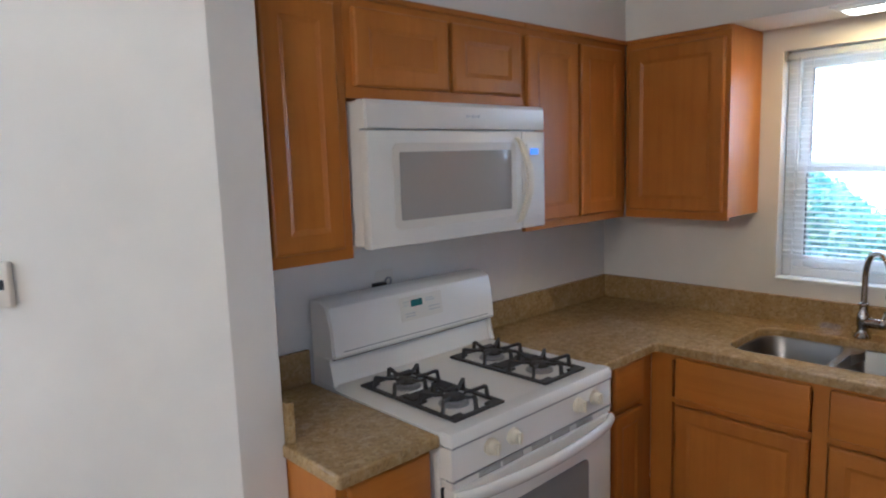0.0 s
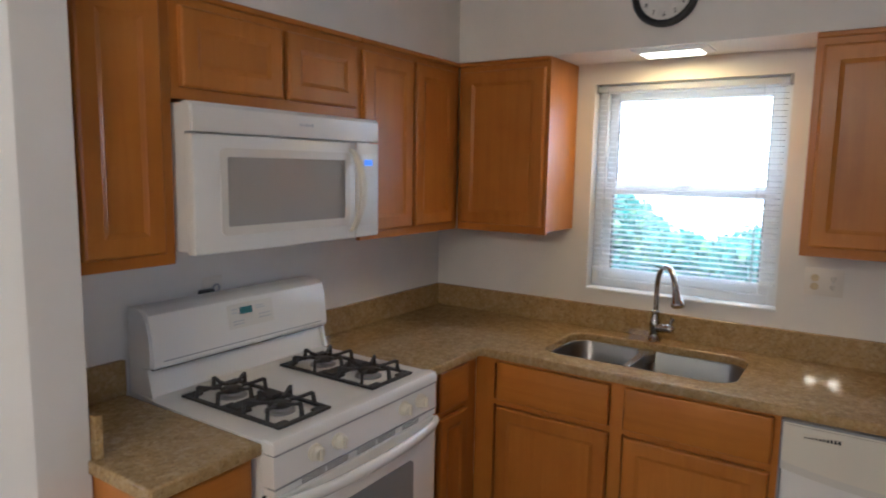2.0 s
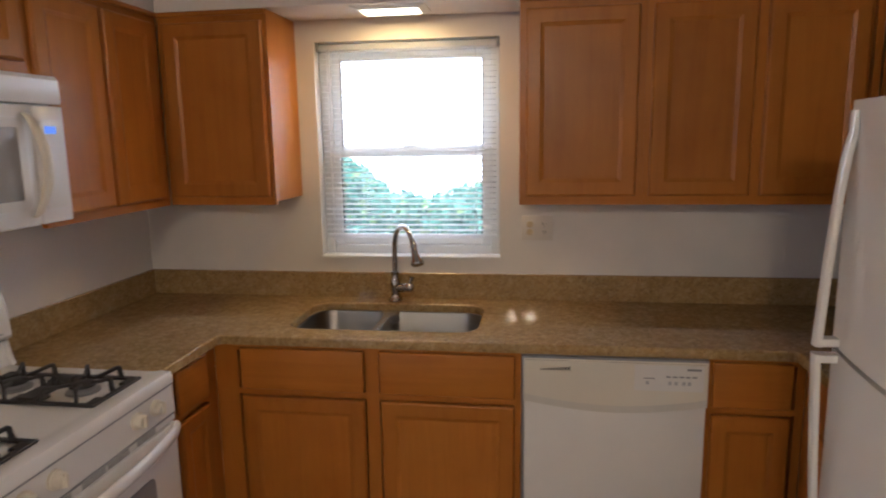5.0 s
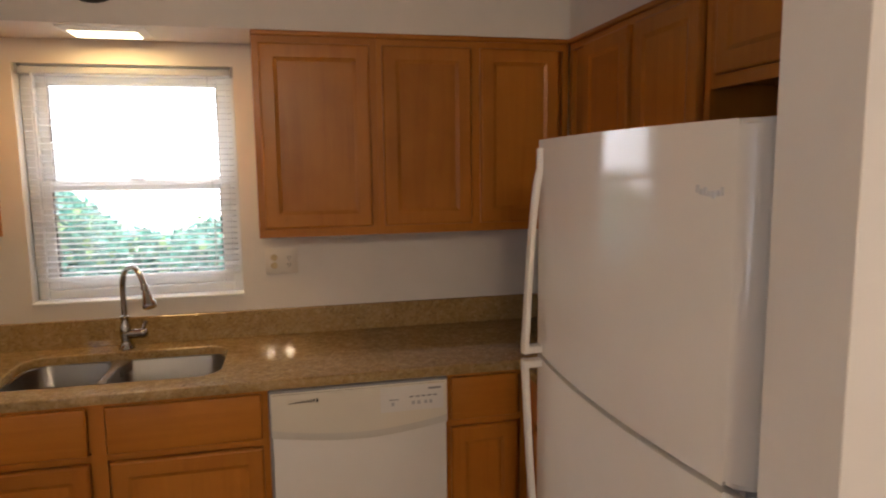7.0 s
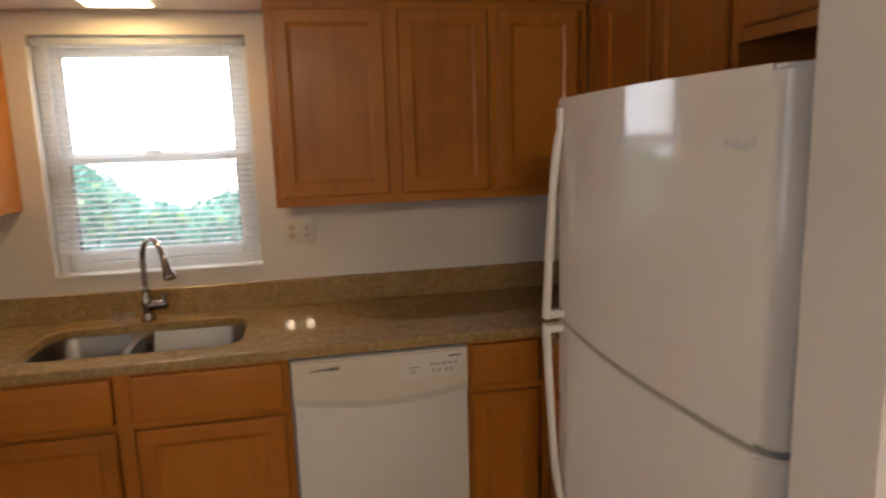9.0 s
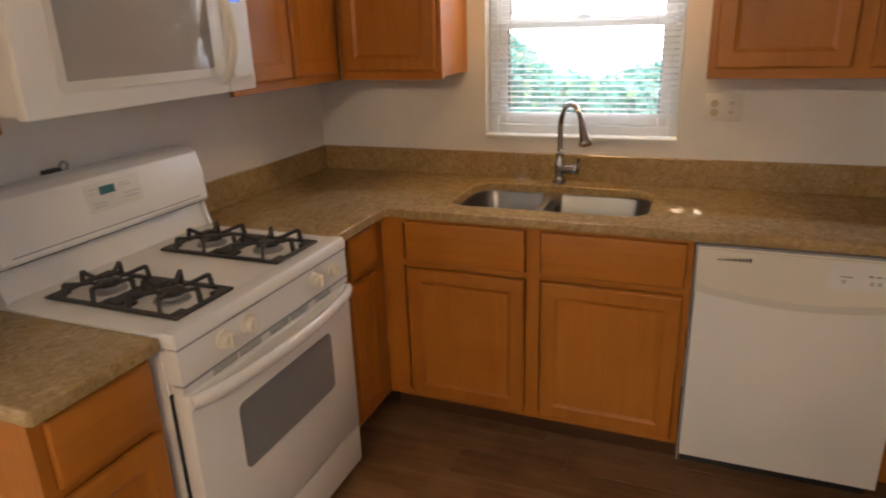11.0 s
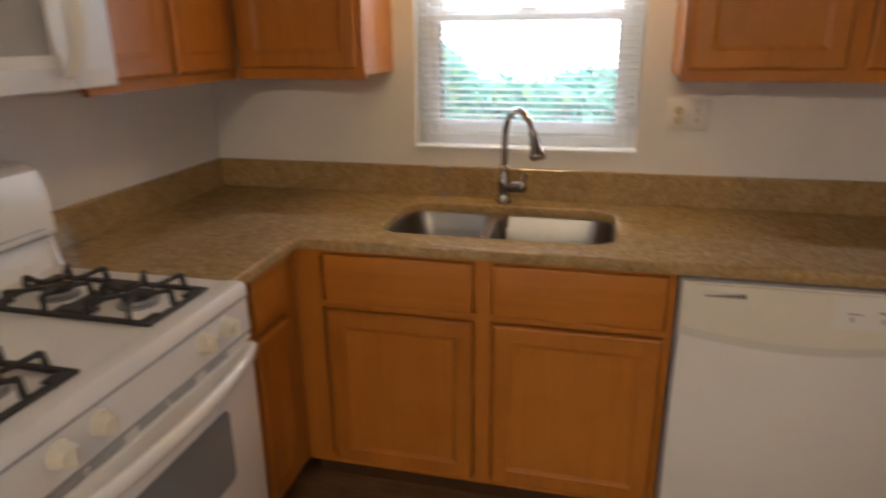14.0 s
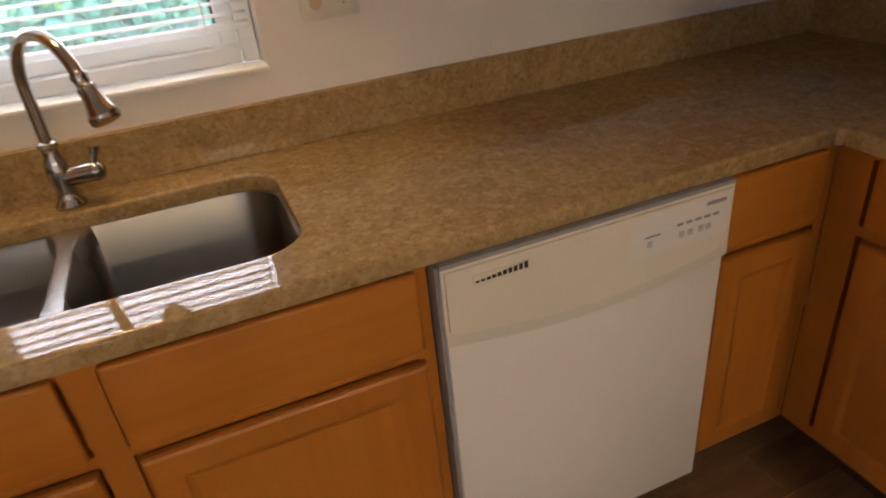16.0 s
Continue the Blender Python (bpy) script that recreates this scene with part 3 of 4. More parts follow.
def slab(name, outer, hole, label):
    bm = bmesh.new()
    edges = []
    for line in (outer, hole):
        vs = [bm.verts.new((x, y, 0.890)) for x, y in line]
        edges += [bm.edges.new((vs[i], vs[(i + 1) % len(vs)])) for i in range(len(vs))] if vs else []
    bmesh.ops.triangle_fill(bm, edges=edges, use_beauty=True)
    top = bmesh.ops.extrude_face_region(bm, geom=bm.faces[:])
    bmesh.ops.translate(bm, verts=[v for v in top["geom"] if isinstance(v, bmesh.types.BMVert)], vec=(0, 0, 0.034))
    bmesh.ops.recalc_face_normals(bm, faces=bm.faces)
    rim = [e for e in bm.edges if len(e.link_faces) == 2 and e.calc_face_angle(0) > 1.2 and all(v.co.z > 0.9 for v in e.verts)]
    bmesh.ops.bevel(bm, geom=rim, offset=0.007, segments=3, affect="EDGES", profile=0.5)
    ob = part(name, bm, M_GRANITE, None, "", True)
    for p in ob.data.polygons:
        p.use_smooth = abs(p.normal.z) < 0.98
    return tagged(ob, label, "worktop", "granite worktops")


SINK = round_rect(0.858, 1.592, -0.520, -0.128, 0.085, 8)
slab("worktop", [(0.002, -1.017), (0.646, -1.017), (0.646, -0.648), (0.656, -0.638), (2.645, -0.638), (2.655, -0.648), (2.655, -1.192), (WIDE - 0.002, -1.192), (WIDE - 0.002, -0.002), (0.002, -0.002)], SINK, "U-shaped polished tan granite worktop on the base cabinets")
slab("worktop", [(0.002, -2.0985), (0.382, -2.0985), (0.384, -2.108), (0.642, -2.108), (0.648, -2.102), (0.648, -1.789), (0.002, -1.789)], [], "small polished tan granite worktop beside the range")


def splash(m, length, label):
    ob = part("backsplash", boxes((0, length, -0.021, -0.001, 0.9242, 1.036), bevel=0.0015), M_GRANITE)
    ob.matrix_basis = m
    return tagged(ob, label, "backsplash", "granite backsplashes")


splash(facing_south(0.001), WIDE - 0.002, "long low tan granite backsplash under the window")
splash(facing_east(-1.016), 0.994, "low tan granite backsplash beside the range")
splash(facing_east(-2.0745), 0.284, "short tan granite backsplash behind the small worktop")
splash(facing_west(-0.022), 1.170, "low tan granite backsplash behind the corner")
splash(pose(0.404, -2.0975, 0, 0, 0, 180), 0.381, "short tan granite side splash against the wall end")

# ---- sink and faucet ----
sink = thing("kitchen_sink", pose(0, 0, 0.890), "stainless double-bowl sink set under the granite", "sink")


def bowl(x0, x1, y0, y1, depth, tight):
    bm = bmesh.new()
    rings = []
    for ins, z in ((-0.018, -0.0005), (0, -0.0005), (0.003, -0.006), (0.010, -depth + 0.05), (0.022, -depth + 0.016), (0.05, -depth), (0.12, -depth - 0.003)):
        r, q = max(0.02, 0.085 - ins * 0.4), max(0.012, 0.030 - ins * 0.3)
        radii = (q, r, r, q) if tight == "right" else (r, q, q, r)
        rings.append([bm.verts.new((x, y, z)) for x, y in corners_rect(x0 + ins, x1 - ins, y0 + ins, y1 - ins, radii)])
    n = len(rings[0])
    for a, b in zip(rings, rings[1:]):
        for i in range(n):
            bm.faces.new((a[i], a[(i + 1) % n], b[(i + 1) % n], b[i]))
    bm.faces.new(rings[-1])
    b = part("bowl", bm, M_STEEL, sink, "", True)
    bm = lathe(bmesh.new(), ((x0 + x1) / 2, (y0 + y1) / 2 + 0.03, -depth - 0.002), (0, 0, 1), [(0, 0.045), (0.003, 0.045), (0.004, 0.038), (0.001, 0.030), (0.001, 0.004)], 20)
    part("drain", bm, M_CHROME, b, "round metal drain strainer", True)


bowl(0.862, 1.168, -0.516, -0.132, 0.17, "right")
bowl(1.198, 1.588, -0.516, -0.132, 0.20, "left")
bm = bmesh.new()
rows = []
for i in range(25):
    u = -1 + i / 12
    half = 0.016 + 0.034 * abs(u) ** 4
    y = -0.324 + 0.204 * u
    sag = 0.002 * (1 - u * u) ** 2
    rows.append([bm.verts.new((1.183 + k * half, y, z - sag)) for k, z in ((-1.12, -0.040), (-1.05, -0.006), (-0.80, 0.0022), (0, 0.0040), (0.80, 0.0022), (1.05, -0.006), (1.12, -0.040))])
for p, q in zip(rows, rows[1:]):
    for k in range(6):
        bm.faces.new((p[k], p[k + 1], q[k + 1], q[k]))
part("divider", bm, M_DIVIDER, sink, "steel divider flaring at both ends, window sheen in its colour", True)

faucet = thing("kitchen_faucet", pose(1.197, -0.082, 0.924), "satin-nickel gooseneck pull-down faucet behind the sink", "faucet")
bm = lathe(bmesh.new(), (0, 0, 0.0005), (0, 0, 1), [(0, 0.030), (0.006, 0.030), (0.010, 0.026), (0.020, 0.021), (0.036, 0.0185), (0.052, 0.021), (0.076, 0.0225), (0.094, 0.0195), (0.106, 0.0150), (0.122, 0.0150), (0.126, 0.0185), (0.134, 0.0185), (0.138, 0.0130)])
part("base", bm, M_CHROME, faucet, "", True)
d = Vector((0.132, -0.185, 0)).normalized()
R = 0.103
pts = [Vector((0, 0, 0.136)), Vector((0, 0, 0.19))]
for i in range(0, 15):
    a = math.pi - radians(158) * i / 14
    pts.append(Vector((0, 0, 0.238)) + d * (R + R * math.cos(a)) + Vector((0, 0, R * math.sin(a))))
part("spout", tube(bmesh.new(), pts, 0.0115, 14), M_CHROME, faucet, "", True)
tip = pts[-1]
way = (pts[-1] - pts[-2]).normalized()
bm = lathe(bmesh.new(), tip - way * 0.004, way, [(0, 0.0125), (0.004, 0.0148), (0.009, 0.0148), (0.012, 0.0128), (0.024, 0.0134), (0.027, 0.0165), (0.031, 0.0165), (0.034, 0.0160), (0.050, 0.0182), (0.066, 0.0222), (0.076, 0.0268), (0.084, 0.0272), (0.090, 0.0240), (0.091, 0.018)])
head = part("spray_head", bm, M_CHROME, faucet, "", True)
bm = bmesh.new()
cyl(bm, (0.010, -0.003, 0.060), (0.066, -0.012, 0.064), 0.0185, 0.0200)
bmesh.ops.create_uvsphere(bm, u_segments=16, v_segments=10, radius=0.0203, matrix=Matrix.Translation((0.066, -0.0125, 0.064)))
lever = part("handle", bm, M_CHROME, faucet, "", True)
part("lever", tube(bmesh.new(), [(0.064, -0.012, 0.072), (0.070, -0.011, 0.090), (0.075, -0.008, 0.104), (0.077, -0.006, 0.112)], lambda u: 0.0070 + 0.0045 * u * u, 10), M_CHROME, lever, "", True)

# ---- gas range ----
rng_y = -1.785
stove = thing("gas_range", facing_east(rng_y), "white freestanding gas range with black grates", "range")
RW = 0.766
part("body", boxes((0.001, RW - 0.001, -0.640, -0.03, 0.055, 0.905), bevel=0.003), M_WHITE, stove)
for x in (0.06, RW - 0.06):
    for y in (-0.58, -0.10):
        part("foot", cyl(bmesh.new(), (x, y, 0.0), (x, y, 0.056), 0.018, seg=12), M_BLACK, stove)
bm = bmesh.new()
profile_x(bm, [(-0.690, 0.895), (-0.690, 0.918), (-0.682, 0.929), (-0.655, 0.931), (-0.630, 0.925), (-0.150, 0.925), (-0.130, 0.932), (-0.03, 0.932), (-0.03, 0.895)], 0.0, RW)
bmesh.ops.bevel(bm, geom=[e for e in bm.edges if e.calc_length() < 0.03 and e.verts[0].co.x == e.verts[1].co.x and e.verts[0].co.z > 0.9], offset=0.004, segments=2, affect="EDGES")
part("cooktop", bm, M_WHITE, stove, "", True)
bm = bmesh.new()
profile_x(bm, [(-0.685, 0.8885), (-0.688, 0.80), (-0.640, 0.799), (-0.640, 0.8885)], 0.003, RW - 0.003)
part("control_panel", bm, M_WHITE, stove)
for x in (0.152, 0.248, 0.569, 0.662):
    bm = lathe(bmesh.new(), (x, -0.6865, 0.852), (0, -1, -0.03), [(0, 0.025), (0.008, 0.025), (0.010, 0.021), (0.024, 0.0195), (0.027, 0.017)], 20)
    box(bm, x - 0.004, x + 0.004, -0.722, -0.712, 0.834, 0.870, bevel=0.0015)
    part("knob", bm, M_CREAM, stove, "cream burner knob", True)
for a, b in ((0.105, 0.195), (0.205, 0.295), (0.335, 0.425), (0.435, 0.525), (0.565, 0.655)):
    rows = [(a, b, -0.6868, -0.685, z, z + 0.003) for z in (0.775, 0.781, 0.787)]
    part("vent_slot", boxes(*rows), M_SLOT, stove, "dark vent slots")
part("seam", boxes((0.004, RW - 0.004, -0.6888, -0.66, 0.8890, 0.8948)), M_INK, stove, "grey seam under the cooktop")
part("seam", boxes((0.004, RW - 0.004, -0.6895, -0.66, 0.7945, 0.7985)), M_INK, stove, "grey seam under the knobs")
part("vent_trim", boxes((0.003, RW - 0.003, -0.686, -0.642, 0.7725, 0.794), bevel=0.002), M_WHITE, stove)
oven = part("oven_door", boxes((0.006, RW - 0.006, -0.692, -0.644, 0.225, 0.770), bevel=0.008, seg=2), M_WHITE, stove, "", True)
# Black plate behind the door edge gives the gap its shade.
part("door_gasket", boxes((0.0012, RW - 0.0012, -0.6435, -0.6405, 0.230, 0.768)), M_BLACK, stove, "black plate for the shade in the gap round the oven door")
bm = bmesh.new()
plate(bm, round_rect(0.165, RW - 0.145, 0.455, 0.655, 0.022), -0.6945, -0.690)
part("oven_window", bm, M_OVENGLASS, oven, "dark grey oven window")
bm = bmesh.new()
pts = []
for i in range(17):
    u = i / 16
    bow = math.sin(math.pi * u) ** 0.6
    pts.append((0.012 + (RW - 0.024) * u, -0.694 - 0.050 * bow, 0.752))
tube(bm, pts, 0.0135, 12)
bmesh.ops.scale(bm, vec=(1, 1, 1.45), space=Matrix.Translation((0, 0, -0.752)), verts=bm.verts)
part("door_handle", bm, M_WHITE, oven, "white bowed door handle", True)
drawer = part("storage_drawer", boxes((0.002, RW - 0.002, -0.688, -0.642, 0.070, 0.217), bevel=0.008, seg=2), M_WHITE, stove, "", True)
bm = bmesh.new()
profile_x(bm, [(-0.034, 0.932), (-0.132, 0.932), (-0.125, 0.965), (-0.112, 1.016), (-0.034, 1.016)], 0.0125, RW - 0.0125)
part("backguard_base", bm, M_WHITE, stove)
bm = bmesh.new()
profile_x(bm, [(-0.030, 1.022), (-0.100, 1.022), (-0.148, 1.024), (-0.154, 1.034), (-0.142, 1.120), (-0.128, 1.190), (-0.112, 1.203), (-0.080, 1.208), (-0.030, 1.208)], 0.0, RW)
bmesh.ops.bevel(bm, geom=[e for e in bm.edges if e.verts[0].co.x == e.verts[1].co.x and e.verts[0].co.y < -0.031 and e.verts[1].co.y < -0.031], offset=0.008, segments=2, affect="EDGES")
bg = part("backguard", bm, M_WHITE, stove, "", True)
for x in (0.0, RW - 0.012):
    bm = profile_x(bmesh.new(), [(-0.029, 0.9335), (-0.150, 0.9335), (-0.140, 0.965), (-0.128, 1.021), (-0.029, 1.021)], x + 0.0005, x + 0.0115)
    part("end_cap", bm, M_WHITE, stove)
# The shade between base and backguard is a black strip set in the slit.
part("gap", boxes((0.0125, RW - 0.0125, -0.135, -0.115, 1.0165, 1.0205)), M_BLACK, stove, "black strip for the shade in the gap under the backguard")
part("groove", boxes((0.04, RW - 0.04, -0.1535, -0.1515, 1.043, 1.046)), M_INK, bg)
lean = Matrix.Translation((0.392, -0.1405, 1.130)) @ Matrix.Rotation(radians(-8.5), 4, "X")


def on_guard(name, x0, x1, z0, z1, y, mat, parent, label=""):
    bm = boxes((x0, x1, -y, 0.004, z0, z1))
    bmesh.ops.transform(bm, matrix=lean, verts=bm.verts)
    return part(name, bm, mat, parent, label)


cp = on_guard("clock_panel", -0.098, 0.098, -0.038, 0.046, 0.0025, M_PANEL, bg, "pale clock panel")
on_guard("display", -0.050, 0.004, 0.008, 0.032, 0.0035, M_TEAL, cp, "teal lit display")
for x0, x1, z in ((-0.085, -0.060, 0.014), (-0.085, -0.060, 0.026), (0.018, 0.055, 0.026), (0.018, 0.062, 0.018), (-0.080, -0.035, -0.016), (-0.080, -0.035, -0.026), (0.030, 0.085, -0.006), (0.030, 0.085, -0.018)):
    on_guard("marking", x0, x1, z, z + 0.004, 0.003, M_BADGE, cp)


def grate(x0, x1):
    y0, y1, top, bar = -0.628, -0.185, 0.925, 0.017
    xc = (x0 + x1) / 2
    g = part("grate", boxes((x0, x1, y0, y0 + bar, top + 0.0005, top + 0.009), (x0, x1, y1 - bar, y1, top + 0.0005, top + 0.009), (x0, x0 + bar, y0 + bar, y1 - bar, top + 0.0005, top + 0.009), (x1 - bar, x1, y0 + bar, y1 - bar, top + 0.0005, top + 0.009), (x0 + bar, x1 - bar, -0.432, -0.381, top + 0.0005, top + 0.014), *[(xc + sx * 0.072 - 0.022, xc + sx * 0.072 + 0.022, yy - 0.014, yy + 0.014, top + 0.0006, top + 0.0085) for sx in (-1, 1) for yy in (y0 + 0.022, -0.44, -0.373, y1 - 0.022)], bevel=0.002), M_IRON, stove, "black cast-iron grate")
    half = (x1 - x0) / 2
    for yc in (-0.516, -0.297):
        for dx, dy in ((-1, -0.55), (-1, 0.55), (1, -0.55), (1, 0.55), (0, -1), (0, 1)):
            ln = math.hypot(dx, dy)
            dx, dy = dx / ln, dy / ln
            reach = (half - 0.008) / abs(dx) if abs(dx) > 0.5 else 0.098
            outer = [(reach + 0.003, 0.002), (reach - 0.004, 0.043), (reach - 0.012, 0.047), (0.060, 0.038), (0.032, 0.035)]
            inner = [(reach - 0.010, 0.002), (reach - 0.013, 0.034), (reach - 0.018, 0.036), (0.060, 0.029), (0.032, 0.027)]
            bm = bmesh.new()
            side = [[[bm.verts.new((xc + dx * r - dy * o, yc + dy * r + dx * o, top + h)) for r, h in line] for line in (outer, inner)] for o in (-0.0044, 0.0044)]
            for i in range(4):
                bm.faces.new((side[0][0][i], side[0][0][i + 1], side[0][1][i + 1], side[0][1][i]))
                bm.faces.new((side[1][0][i + 1], side[1][0][i], side[1][1][i], side[1][1][i + 1]))
                for e in (0, 1):
                    bm.faces.new((side[0][e][i], side[1][e][i], side[1][e][i + 1], side[0][e][i + 1]))
            for i in (0, 4):
                bm.faces.new((side[0][0][i], side[1][0][i], side[1][1][i], side[0][1][i]))
            part("finger", bm, M_IRON, g)
        bm = lathe(bmesh.new(), (xc, yc, top), (0, 0, 1), [(0.0005, 0.047), (0.006, 0.046), (0.010, 0.036), (0.016, 0.034), (0.018, 0.030)])
        burner = part("burner", bm, M_BURNER, stove, "grey gas burner head", True)
        bm = lathe(bmesh.new(), (xc, yc, top + 0.018), (0, 0, 1), [(0, 0.036), (0.006, 0.036), (0.009, 0.031)])
        part("burner_cap", bm, M_IRON, burner, "black burner cap", True)


grate(0.075, 0.285)
grate(0.480, 0.700)

# ---- microwave ----
mw = thing("microwave_oven", facing_east(-1.790, 1.398), "white over-the-range microwave with a dark door window", "microwave")
MW, MH, MF = 0.803, 0.430, -0.390
part("body", boxes((0.008, MW - 0.008, MF + 0.040, -0.001, 0.006, MH - 0.001), bevel=0.004), M_WHITE, mw)
bm = bmesh.new()
profile_x(bm, [(MF + 0.042, 0.348), (MF + 0.004, 0.348), (MF, 0.354), (MF + 0.002, MH - 0.012), (MF + 0.012, MH), (MF + 0.042, MH)], 0.0, MW)
bmesh.ops.bevel(bm, geom=[e for e in bm.edges if e.verts[0].co.x == e.verts[1].co.x and e.verts[0].co.y < MF + 0.03 and e.verts[1].co.y < MF + 0.03], offset=0.006, segments=2, affect="EDGES")
vent = part("vent_grille", bm, M_WHITE, mw, "", True)
part("badge", boxes(*[(0.400 + 0.013 * i, 0.410 + 0.013 * i, MF - 0.0004, MF + 0.004, 0.384 + 0.002 * (i % 2), 0.394 - 0.003 * (i in (1, 3))) for i in range(5)]), M_FBADGE, vent, "small silver badge")
mdoor = part("microwave_door", boxes((0.002, 0.672, MF, MF + 0.038, 0.002, 0.343), bevel=0.006, seg=2), M_GLOSS, mw, "", True)
bm = bmesh.new()
ring_plate(bm, round_rect(0.090, 0.636, 0.052, 0.306, 0.020), round_rect(0.114, 0.612, 0.078, 0.280, 0.006), MF - 0.0035, MF + 0.002)
part("window_surround", bm, M_PANEL, mdoor, "pale rounded window surround", True)
part("door_window", boxes((0.112, 0.614, MF - 0.0015, MF + 0.002, 0.076, 0.282)), M_SCREEN, mdoor, "grey mesh-backed glass")
bm = bmesh.new()
pts = [(0.645, MF + 0.002, 0.322), (0.645, MF - 0.012, 0.312)] + [(0.648 + 0.004 * math.sin(math.pi * i / 10), MF - 0.016 - 0.040 * math.sin(math.pi * i / 10), 0.306 - 0.265 * i / 10) for i in range(11)] + [(0.645, MF - 0.012, 0.034), (0.645, MF + 0.002, 0.026)]
rows = []
for i, p in enumerate(pts):
    w = 0.010 + 0.009 * math.sin(math.pi * i / (len(pts) - 1))
    rows.append([bm.verts.new((p[0] + sx * w, p[1] + dy, p[2])) for sx, dy in ((-1, 0.004), (-0.75, -0.004), (0, -0.008), (0.75, -0.004), (1, 0.004), (0.6, 0.008), (-0.6, 0.008))])
for p, q in zip(rows, rows[1:]):
    for k in range(7):
        bm.faces.new((p[k], p[(k + 1) % 7], q[(k + 1) % 7], q[k]))
bm.faces.new(rows[0])
bm.faces.new(rows[-1])
part("door_handle", bm, M_CREAM, mdoor, "glossy bowed door handle", True)
panel = part("control_panel", boxes((0.675, MW - 0.001, MF + 0.001, MF + 0.038, 0.002, 0.343), bevel=0.006, seg=2), M_WHITE, mw, "", True)
part("keypad", boxes((0.698, MW - 0.018, MF - 0.0008, MF + 0.002, 0.045, 0.300)), M_PANEL, panel, "pale keypad")
part("display", boxes((0.716, 0.762, MF - 0.002, MF + 0.002, 0.262, 0.284)), M_BLUE, panel, "blue lit display")
for r in range(7):
    for c in range(3):
        part("key", boxes((0.706 + c * 0.024, 0.722 + c * 0.024, MF - 0.0014, MF - 0.0005, 0.225 - r * 0.026, 0.229 - r * 0.026)), M_PLATE, panel)
part("bottom_vent", boxes((0.52, 0.72, -0.33, -0.20, -0.004, 0.0065), bevel=0.002), M_BLACK, mw, "dark filter under the microwave")

# ---- refrigerator ----
FY = -1.211
fridge = thing("refrigerator", facing_west(FY), "white top-freezer refrigerator against the wall end", "refrigerator")
FWID, FH, FD = 0.829, 1.698, 0.748
# Whole body in one grey, far darker than the white doors.
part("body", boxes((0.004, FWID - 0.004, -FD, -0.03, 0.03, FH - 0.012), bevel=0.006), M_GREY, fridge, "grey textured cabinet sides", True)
for x in (0.06, FWID - 0.06):
    for y in (-0.70, -0.10):
        part("foot", cyl(bmesh.new(), (x, y, 0.0), (x, y, 0.031), 0.02, seg=12), M_BLACK, fridge)


def bowed_door(z0, z1):
    bm = bmesh.new()
    n = 20
    front, out = [], []
    for u in [0.0, 0.002, 0.018, 0.0335, 0.0362] + [0.05 + 0.9 * i / n for i in range(n + 1)] + [0.9638, 0.9665, 0.982, 0.998, 1.0]:
        bow = 0.034 * (1 - (2 * u - 1) ** 2)
        edge = min(u, 1 - u) * FWID
        turn = 0.85 * max(0.0, 0.0265 - edge) + (0.006 if edge == 0 else 0.0)
        front.append((FWID * u, -FD - 0.045 - bow + turn))
    line = [(0.0, -FD - 0.004), (FWID, -FD - 0.004)] + front[::-1]
    prism(bm, line, z0, z1)
    bmesh.ops.bevel(bm, geom=[e for e in bm.edges if e.verts[0].co.z == e.verts[1].co.z and e.verts[0].co.y < -FD - 0.02 and e.verts[1].co.y < -FD - 0.02], offset=0.008, segments=2, affect="EDGES")
    return part("door", bm, M_FRIDGE, fridge, "", True)


def door_y(x):
    return -FD - 0.045 - 0.034 * (1 - (2 * x / FWID - 1) ** 2)


def edge_handle(door, z0, z1, flip):
    """A flat grip that lies on the door at its far end and stands off towards the gap between the doors."""
    bm = bmesh.new()
    n = 22
    rows = []
    for i in range(n + 1):
        u = i / n
        k = u if flip else 1 - u
        off = 0.040 * max(0.0, 1 - 1.12 * k) ** 0.55
        z = z0 + (z1 - z0) * u
        y = door_y(0.062) - 0.007 - off
        half = 0.0165 - 0.002 * k
        rows.append([bm.verts.new((0.062 + dx * half, y + dy, z)) for dx, dy in ((-1, 0.004), (-0.8, -0.003), (0, -0.005), (0.8, -0.003), (1, 0.004), (1, 0.0085), (-1, 0.0085))])
    for a, b in zip(rows, rows[1:]):
        for k in range(7):
            bm.faces.new((a[k], a[(k + 1) % 7], b[(k + 1) % 7], b[k]))
    bm.faces.new(rows[0])
    bm.faces.new(rows[-1])
    zz = z0 if flip else z1
    step = 0.020 if flip else -0.020
    box(bm, 0.0465, 0.0775, door_y(0.062) - 0.046, door_y(0.062) + 0.006, min(zz, zz + step), max(zz, zz + step), bevel=0.003)
    handle = part("door_handle", bm, M_FRIDGE, door, "white moulded edge handle", True)
    zs = z0 + (z1 - z0) * (0.82 if flip else 0.18)
    part("screw", cyl(bmesh.new(), (0.062, door_y(0.062) - 0.0135, zs), (0.062, door_y(0.062) - 0.008, zs), 0.0035, seg=10), M_GREYTRIM, handle, "small grey screw")
    return handle


